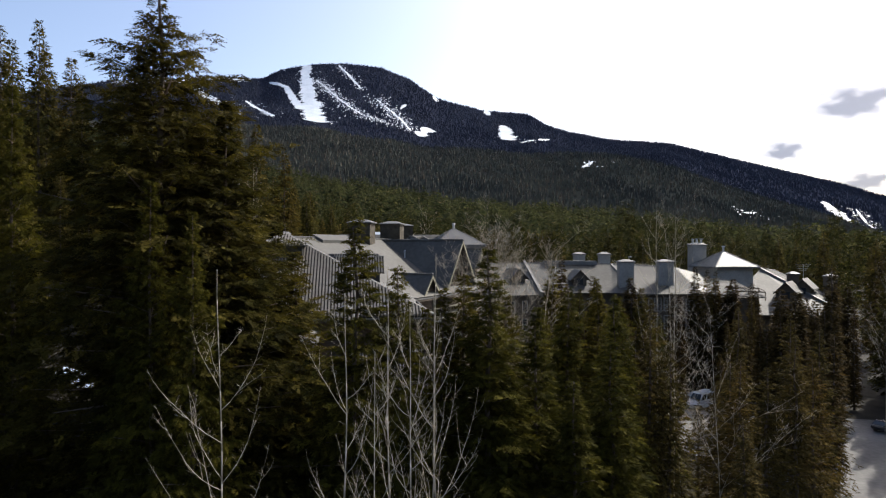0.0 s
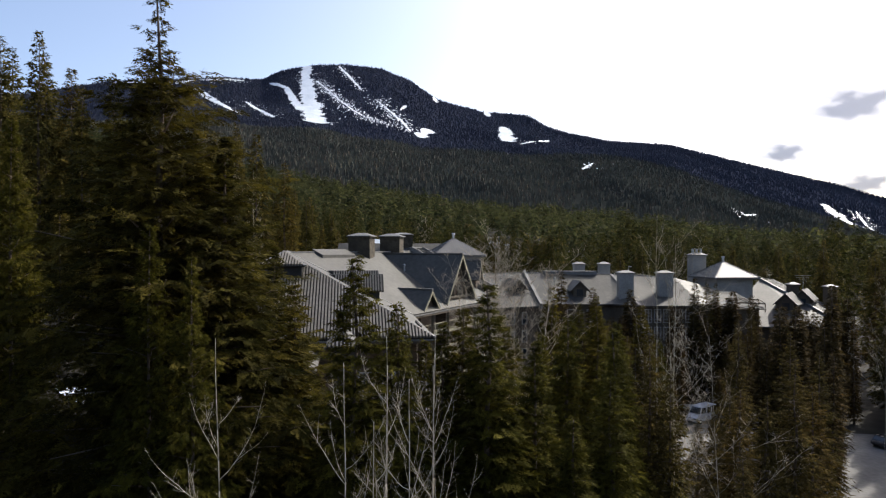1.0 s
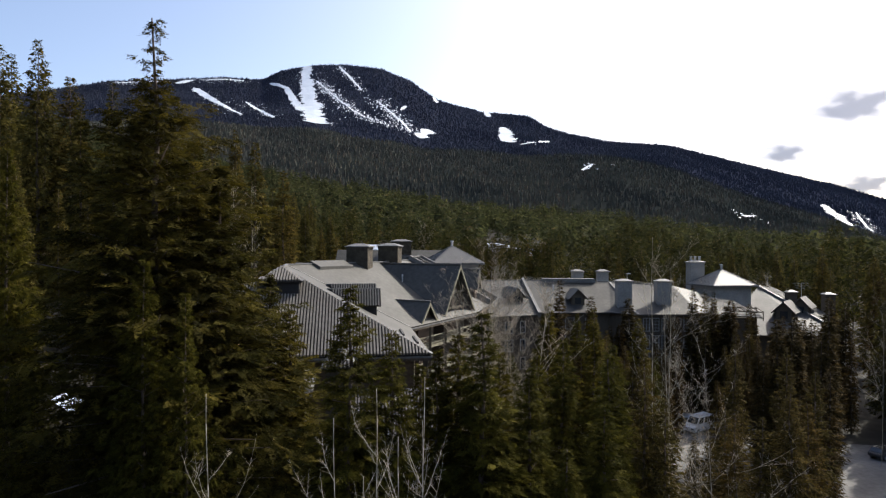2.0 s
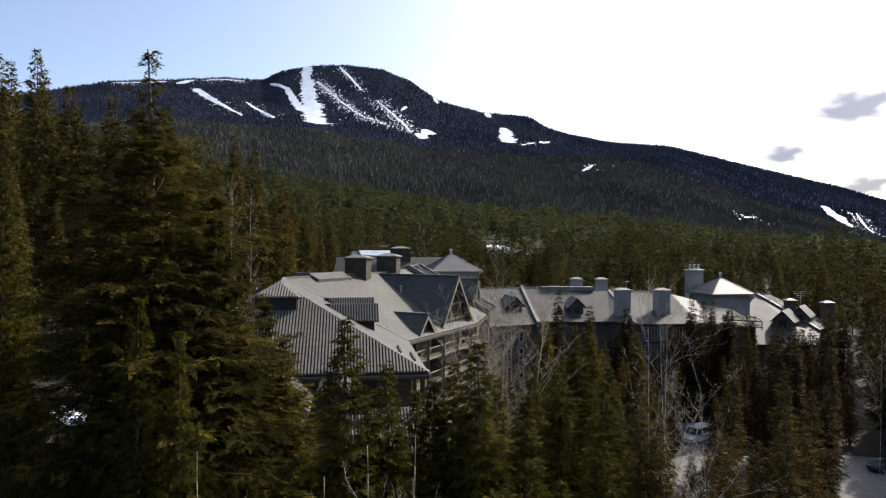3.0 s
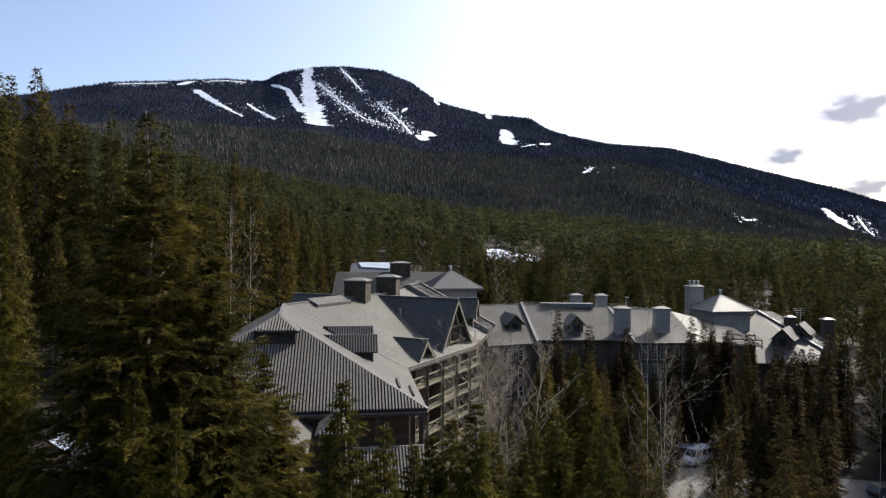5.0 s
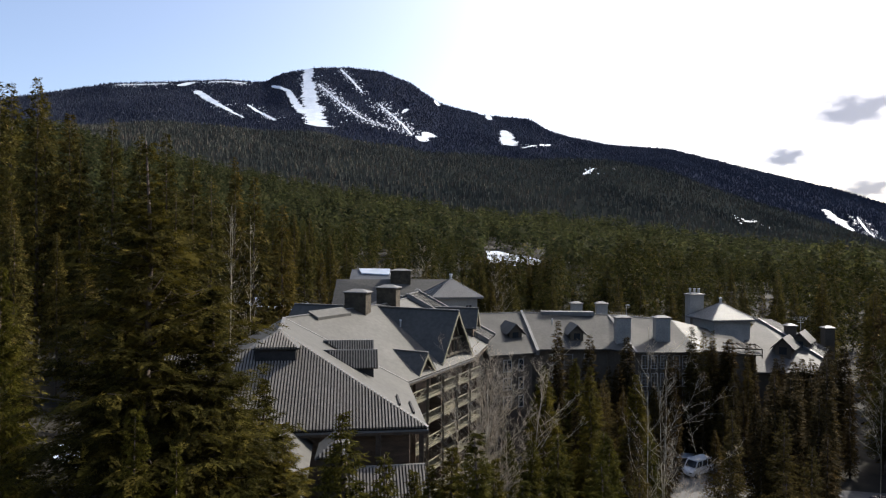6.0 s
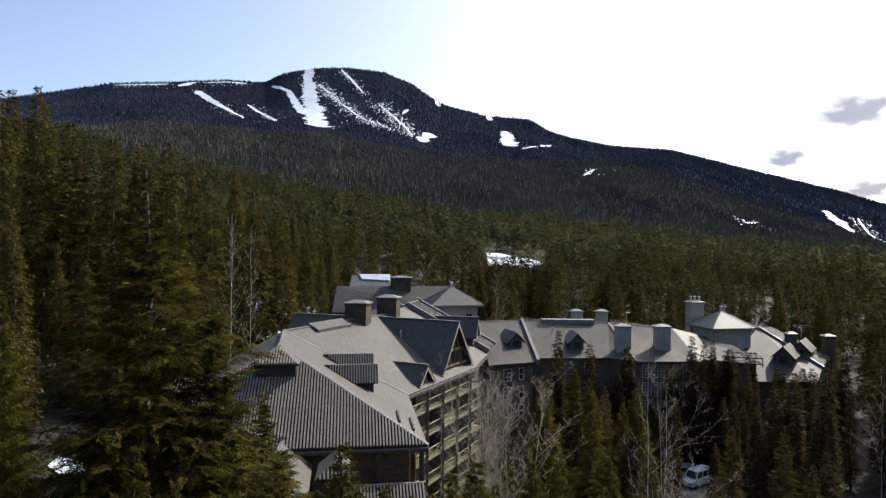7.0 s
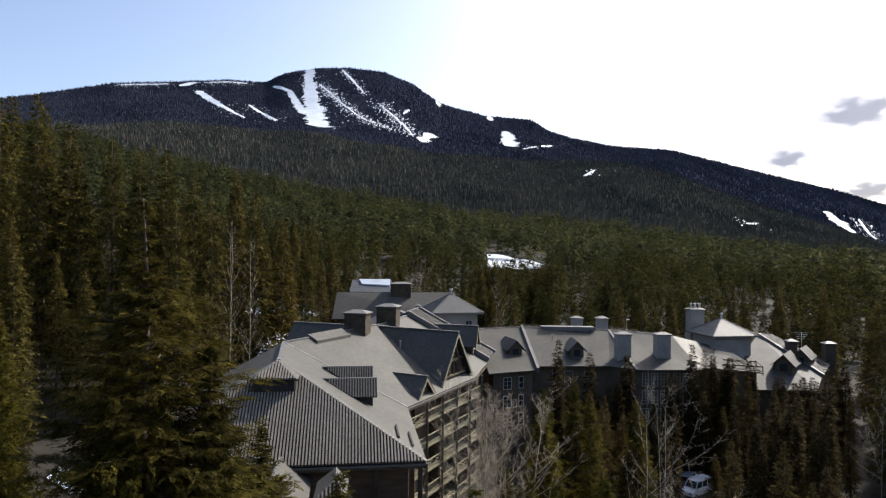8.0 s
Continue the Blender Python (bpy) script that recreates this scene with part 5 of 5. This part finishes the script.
def aspen_kind(seed, tall=22.0):
    """A slim stem, long limbs that curve upwards, and short spurs that stand off from them."""
    g = np.random.RandomState(seed)
    wood, twigs = Solid(), Solid()
    up = Vector((0, 0, 1))

    def strand(p, d, ln, r, steps, lift, sway, sides, target):
        """A curved tapering shoot; gives back its joints and directions."""
        run = []
        for i in range(steps):
            d = (d + up * lift + Vector(g.uniform(-sway, sway, 3))).normalized()
            q = p + d * (ln / steps)
            target.tube(p, q, r * (1 - 0.85 * i / steps) + 0.0009, r * (1 - 0.85 * (i + 1) / steps) + 0.0009, sides)
            run.append((p, q, d, i / steps))
            p = q
        return run

    def spurs(run, often, ln):
        for p, q, d, u in run:
            for _ in range(g.poisson(often)):
                a = g.uniform(0, 6.28)
                out = Vector((math.cos(a), math.sin(a), g.uniform(-0.1, 0.5))).normalized()
                twig = strand(p.lerp(q, g.rand()), (d * 0.45 + out * 0.75).normalized(), ln * g.uniform(0.4, 1.5), 0.0022, 3, 0.10, 0.16, 3, twigs)
                if g.rand() < 0.6:
                    p2, q2, d2, _ = twig[g.randint(0, 3)]
                    strand(q2, (d2 + Vector(g.uniform(-0.9, 0.9, 3))).normalized(), ln * 0.45, 0.0016, 2, 0.05, 0.2, 3, twigs)

    stem = strand(Vector((0, 0, -0.3)), Vector((0, 0, 1)), tall + 0.3, 0.052, 30, 0.4, 0.035, 7, wood)
    spurs(stem[20:], 1.8, 0.26)
    turn = g.uniform(0, 6.28)
    for p, q, d, u in stem[11:28]:
        for _ in range(g.choice([1, 1, 2])):
            turn += g.uniform(1.6, 2.9)
            out = Vector((math.cos(turn), math.sin(turn), 0))
            ln = g.uniform(0.55, 1.15) * np.interp(u, [0.35, 0.8, 0.9, 1.0], [3.6, 2.7, 1.6, 0.45])
            limb = strand(p.lerp(q, g.rand()), (out * 0.78 + up * g.uniform(0.3, 0.9)).normalized(), ln, 0.0055 + 0.004 * ln / 3, 9, 0.16, 0.13, 5, wood)
            spurs(limb[1:7], 2.2, 0.2)
            spurs(limb[7:], 1.0, 0.12)
            for k in g.choice(range(1, 7), g.randint(1, 4), replace=False):
                p2, q2, d2, v = limb[k]
                a = g.uniform(0, 6.28)
                side = strand(q2, (d2 * 0.6 + Vector((math.cos(a), math.sin(a), 0.1)) * 0.6).normalized(), ln * g.uniform(0.25, 0.5) * (1.1 - v), 0.005, 6, 0.12, 0.16, 4, wood)
                spurs(side[:4], 0.8, 0.17)
    return dict(tall=tall, trunk=wood.made("trunk", PALE_BARK, True), twigs=twigs.made("twigs", PALE_BARK))


ASPEN = [aspen_kind(5 + i) for i in range(3)]
PALE = "leafless aspen with slim pale grey stem"
for i, (x, y, top, k) in enumerate([
    (-5.9, 15.8, 23.0, 1), (-2.6, 16.0, 22.4, 0), (-1.25, 16.5, 23.0, 2), (-0.45, 16.6, 23.4, 1), (-0.8, 15.6, 22.1, 0), (-2.0, 16.0, 20.9, 2), (-0.15, 15.9, 22.3, 2), (14.7, 43.0, 27.6, 0), (15.3, 42.0, 25.6, 2),
    (-33.0, 100.0, 40.0, 0), (-30.5, 101.0, 38.0, 2), (-35.0, 106.0, 40.0, 0),
]):
    plant_bare(ASPEN[k], x, y, top, i * 83.0, "aspen", PALE)
for i, (x, y, top, k) in enumerate([(16.0, 43.0, 25.4, 0), (17.2, 38.5, 20.4, 1), (54.5, 78.0, 19.5, 1), (-6.0, 170.0, 33.0, 0), (14.0, 160.0, 28.0, 1)]):
    plant_bare(OPEN[k], x, y, top, i * 97.0, "bare_tree", "leafless tree with an open crown of fine greyish twigs")
for i, (x, y, top) in enumerate([(4.6, 47.5, 25.8), (6.2, 50.5, 24.0), (2.9, 52.0, 23.6)]):
    plant_bare(FUZZY[0], x, y, top, i * 118.0, "bare_tree", "leafless tree with a dense crown of fine pinkish twigs")

# ---- snow-covered house behind the rear wing ----
house = tagged(empty("lodge", pose(-18.5, 168, 0)), "low lodge behind the hotel with a snow-covered roof", "house")
part("wall", Solid().box((-4.6, -4, -1), (4.6, 4, 24.6)).made("wall", WALL_WOOD), house)
part("roof", Solid().prism([(-5.2, -5, 24.6), (5.2, -5, 24.6), (5.2, 0, 27.4), (-5.2, 0, 27.4)], (0, 0, 0.3)).prism([(-5.2, 0, 27.4), (5.2, 0, 27.4), (5.2, 5, 24.6), (-5.2, 5, 24.6)], (0, 0, 0.3)).made("roof", DARK_ROOF), house)
part("snow_cover", Solid().prism([(-2.4, -2.0, 26.65), (4.9, -2.6, 26.3), (4.9, 0, 27.75), (-3.4, 0, 27.75)], (0, 0, 0.25)).made("snow_cover", SNOW), house)

# ---- old snow left on the ground ----
for outline in ([(-44, 71.5), (-41, 71), (-40, 73.5), (-42, 75.5), (-44.4, 74.5)], [(-44, 150), (-26, 146), (-20, 168), (-24, 196), (-40, 200), (-48, 175)], [(-70, 205), (-50, 200), (-44, 225), (-62, 240)], [(51, 88), (53.2, 87.2), (54.4, 88.6), (52, 89.2)], [(36, 100.5), (41, 100), (42, 102.5), (38, 103)]):
    tagged(part("snow_patch", draped("snow_patch", SNOW, outline, 0.25, 4)), "patch of old white snow on the forest floor", "snow", "snow patches", kind="structure")

# ---- road and vehicles ----
road = draped("road", ASPHALT, [(24, 78), (36, 62), (41, 50), (90, 50), (96, 76), (72, 84), (56, 87.5), (46, 99), (24, 99)], 0.05, 6)
tagged(part("road", road), "grey asphalt forecourt road with uneven paler patches", "road", kind="structure")
kerb = Solid()
pts = [(36, 62), (39.2, 64.5), (41.5, 68.5), (43.2, 74)]
for p, q in zip(pts, pts[1:]):
    kerb.beam((p[0], p[1], float(height(*p)) + 0.0), (q[0], q[1], float(height(*q)) + 0.0), 0.18, 0.2)
tagged(part("kerb", kerb.made("kerb", CONCRETE)), "pale concrete kerb beside the road", "kerb", kind="structure")


def vehicle(name, label, m, length, width, h_body, h_top, cab0, cab1, paint, roof0, roof1):
    """A car or van, nose towards +x: body, glasshouse, windows, wheels, lamps."""
    e = tagged(empty(name, m), label, "vehicle")
    L, W = length / 2, width / 2
    bm = bmesh.new()

    def ring(x, w, z0, z1):
        return [bm.verts.new(p) for p in ((x, -w, z0), (x, w, z0), (x, w, z1), (x, -w, z1))]

    secs = [ring(-L, W * 0.9, 0.45, h_body * 0.9), ring(-L + 0.15, W, 0.32, h_body), ring(L - 0.9, W, 0.32, h_body * 0.97), ring(L - 0.15, W * 0.95, 0.34, h_body * 0.8), ring(L, W * 0.85, 0.45, h_body * 0.7)]
    for a, b_ in zip(secs, secs[1:]):
        for i in range(4):
            bm.faces.new((a[i], a[(i + 1) % 4], b_[(i + 1) % 4], b_[i]))
    bm.faces.new(secs[0][::-1]), bm.faces.new(secs[-1])
    bmesh.ops.recalc_face_normals(bm, faces=bm.faces[:])
    bmesh.ops.bevel(bm, geom=bm.edges[:], offset=0.07, segments=2, affect="EDGES")
    me = bpy.data.meshes.new("body")
    bm.to_mesh(me), bm.free()
    me.materials.append(paint)
    bo = part("body", me, e)
    top = Solid()
    k = 0
    top.v = [Vector(p) for p in ((cab0, -W * 0.96, h_body - 0.05), (cab1, -W * 0.96, h_body - 0.05), (cab1, W * 0.96, h_body - 0.05), (cab0, W * 0.96, h_body - 0.05), (roof0, -W * 0.84, h_top), (roof1, -W * 0.84, h_top), (roof1, W * 0.84, h_top), (roof0, W * 0.84, h_top))]
    top.f = [(3, 2, 1, 0), (4, 5, 6, 7), (0, 1, 5, 4), (1, 2, 6, 5), (2, 3, 7, 6), (3, 0, 4, 7)]
    part("cabin", top.made("cabin", paint), e)
    for s in (-1, 1):
        n_win = 3
        for i in range(n_win):
            f0, f1 = (i + 0.08) / n_win, (i + 0.92) / n_win
            def at(f, u):
                lo = Vector((cab0 + (cab1 - cab0) * f, s * W * 0.96, h_body))
                hi = Vector((roof0 + (roof1 - roof0) * f, s * W * 0.84, h_top))
                return lo.lerp(hi, u) + Vector((0, s * 0.012, 0))
            part("side_window", Solid().prism([at(f0, 0.15), at(f1, 0.15), at(f1, 0.85), at(f0, 0.85)], (0, s * 0.012, 0)).made("side_window", GLASS), e)
    for c0, r0, sg in ((cab0, roof0, -1), (cab1, roof1, 1)):
        lo, hi = Vector((c0, 0, h_body)), Vector((r0, 0, h_top))
        q0, q1 = lo.lerp(hi, 0.12) + Vector((sg * 0.015, 0, 0)), lo.lerp(hi, 0.88) + Vector((sg * 0.015, 0, 0))
        part("windscreen", Solid().prism([q0 - Vector((0, W * 0.82, 0)), q0 + Vector((0, W * 0.82, 0)), q1 + Vector((0, W * 0.74, 0)), q1 - Vector((0, W * 0.74, 0))], (sg * 0.012, 0, 0)).made("windscreen", GLASS), e)
    for x_ in (-L * 0.62, L * 0.62):
        for s in (-1, 1):
            w_ = part("wheel", Solid().tube((x_, s * (W - 0.2), 0.34), (x_, s * (W + 0.02), 0.34), 0.34, 0.34, 16).made("wheel", RUBBER), e)
            part("rim", Solid().tube((x_, s * (W + 0.0), 0.34), (x_, s * (W + 0.035), 0.34), 0.2, 0.18, 12).made("rim", STEEL), w_)
    for s in (-1, 1):
        part("headlight", Solid().box((L - 0.1, s * W * 0.7 - 0.18, h_body * 0.6), (L + 0.01, s * W * 0.7 + 0.18, h_body * 0.6 + 0.14)).made("headlight", GLASS), e)
    return e


GZ = float(height(38, 94)) + 0.05
vehicle("van", "white passenger van parked on the forecourt", pose(38.2, 93.5, GZ, 0, 0, 215), 5.4, 2.0, 1.25, 2.35, -2.6, 1.75, WHITE_PAINT, -2.45, 1.0)
vehicle("car", "dark parked car in the shade of the firs", pose(57.5, 81.5, float(height(57.5, 81.5)) + 0.05, 0, 0, 20), 4.5, 1.8, 0.9, 1.45, -2.0, 1.0, DARK_PAINT, -1.5, 0.3)
vehicle("car", "white parked car seen between the firs", pose(27.0, 96.4, float(height(27, 96.4)) + 0.05, 0, 0, 100), 4.5, 1.8, 0.9, 1.45, -2.0, 1.0, WHITE_PAINT, -1.5, 0.3)

# lamp mast behind the far wing
mast = tagged(empty("lamp_mast", pose(38.2, 130, 0)), "slim lamp mast behind the far roof", "street lamp")
part("pole", Solid().tube((0, 0, 0), (0, 0, 21.9), 0.09, 0.05).made("pole", STEEL), mast)
part("lamp_head", Solid().box((-0.12, -0.18, 21.8), (0.6, 0.18, 21.98)).made("lamp_head", STEEL), mast)


# ---- clouds ----
CLOUD, n_, l_, b_ = material("cloud", 1.0, 0, 0.0)
b_.inputs["Base Color"].default_value = (0.36, 0.46, 0.64, 1)
puff = noise_node(n_, l_, 2.2, 6.0)
fall = n_.new("ShaderNodeTexGradient")
fall.gradient_type = "SPHERICAL"
co = n_.new("ShaderNodeTexCoord")
l_.new(co.outputs["Object"], fall.inputs[0])
m_ = n_.new("ShaderNodeMath")
m_.operation = "MULTIPLY"
l_.new(puff.outputs[0], m_.inputs[0]), l_.new(fall.outputs[1], m_.inputs[1])
al_ = ramp(n_, l_, m_.outputs[0], [(0.02, (0, 0, 0)), (0.17, (0.5, 0.5, 0.5)), (0.36, (0.85, 0.85, 0.85))])
l_.new(al_.outputs[0], b_.inputs["Alpha"])
for bearing, rise, wide, tall in ((33.0, 0.193, 400, 190), (28.3, 0.135, 200, 110), (33.8, 0.088, 240, 100), (37.0, 0.26, 300, 160)):
    d = 4400
    e = Vector((d * math.sin(radians(bearing)), d * math.cos(radians(bearing)), 30 + d * rise))
    cl = part("cloud", mesh("cloud", [(-1, -1, 0), (1, -1, 0), (1, 1, 0), (-1, 1, 0)], [(0, 1, 2, 3)], CLOUD))
    cl.matrix_basis = look(e, (0, 0, 30)) @ Matrix.Diagonal((wide, tall, 1, 1))
    tagged(cl, "small thin blue-grey cloud in the distance", "cloud", "clouds", kind="structure")


# ---- small things on the roofs ----
def roof_pipe(x, y, z, h, r, cap=True):
    """A vent pipe with a small hood."""
    e = tagged(empty("vent_pipe", pose(x, y, z)), "thin pale metal vent pipe on the roof", "vent pipe", "vent pipes")
    part("pipe", Solid().tube((0, 0, -0.6), (0, 0, h), r, r, 10).made("pipe", STEEL), e)
    if cap:
        part("hood", Solid().tube((0, 0, h + 0.05), (0, 0, h + 0.22), r * 1.7, r * 0.9, 10).made("hood", STEEL), e)


roof_pipe(-10.6, 119.5, 23.4, 1.5, 0.35)
roof_pipe(-3.4, 112.5, 22.9, 1.2, 0.25)
roof_pipe(21.0, 118.6, 19.2, 0.8, 0.12)
roof_pipe(34.5, 117.0, 19.0, 0.9, 0.12)
roof_pipe(*pa(18.0, 5.0, 22.4), 0.7, 0.1)
roof_pipe(*pa(27.5, 4.0, 22.9), 0.7, 0.1)

# timber pergola on the terrace roof beside the tower
pergola = tagged(empty("pergola", pose(0, 0, 0)), "dark timber pergola above the terrace roof", "pergola")
for i in range(2):
    p, q = Vector((50.4, 110.4 + 2.4 * i, 16.1 + 0.5 * i)), Vector((56.0, 109.8 + 2.4 * i, 15.9 + 0.5 * i))
    part("beam", Solid().beam(p, q, 0.2, 0.2).made("beam", POST_WOOD), pergola)
    for k in range(3):
        c = p.lerp(q, k / 2)
        part("post", Solid().beam(c - Vector((0, 0, 1.4)), c, 0.14, 0.14, (0, 1, 0)).made("post", POST_WOOD), pergola)
for k in range(8):
    c = Vector((50.5 + k * 0.76, 110.2 - k * 0.08, 16.3 - k * 0.028))
    part("rafter", Solid().beam(c, c + Vector((0.1, 2.9, 0.55)), 0.08, 0.1).made("rafter", POST_WOOD), pergola)

# aerial on the east wing
aerial = tagged(empty("aerial", pose(69.6, 122.2, 16.5)), "roof aerial with thin metal rods", "aerial")
part("mast", Solid().tube((0, 0, 0), (0, 0, 4.0), 0.05, 0.04, 6).made("mast", STEEL), aerial)
for k, w in enumerate((1.6, 1.3, 1.0, 0.8)):
    part("rod", Solid().beam((-w, 0, 3.9 - k * 0.35), (w, 0.3, 3.9 - k * 0.35), 0.05, 0.05).made("rod", STEEL), aerial)
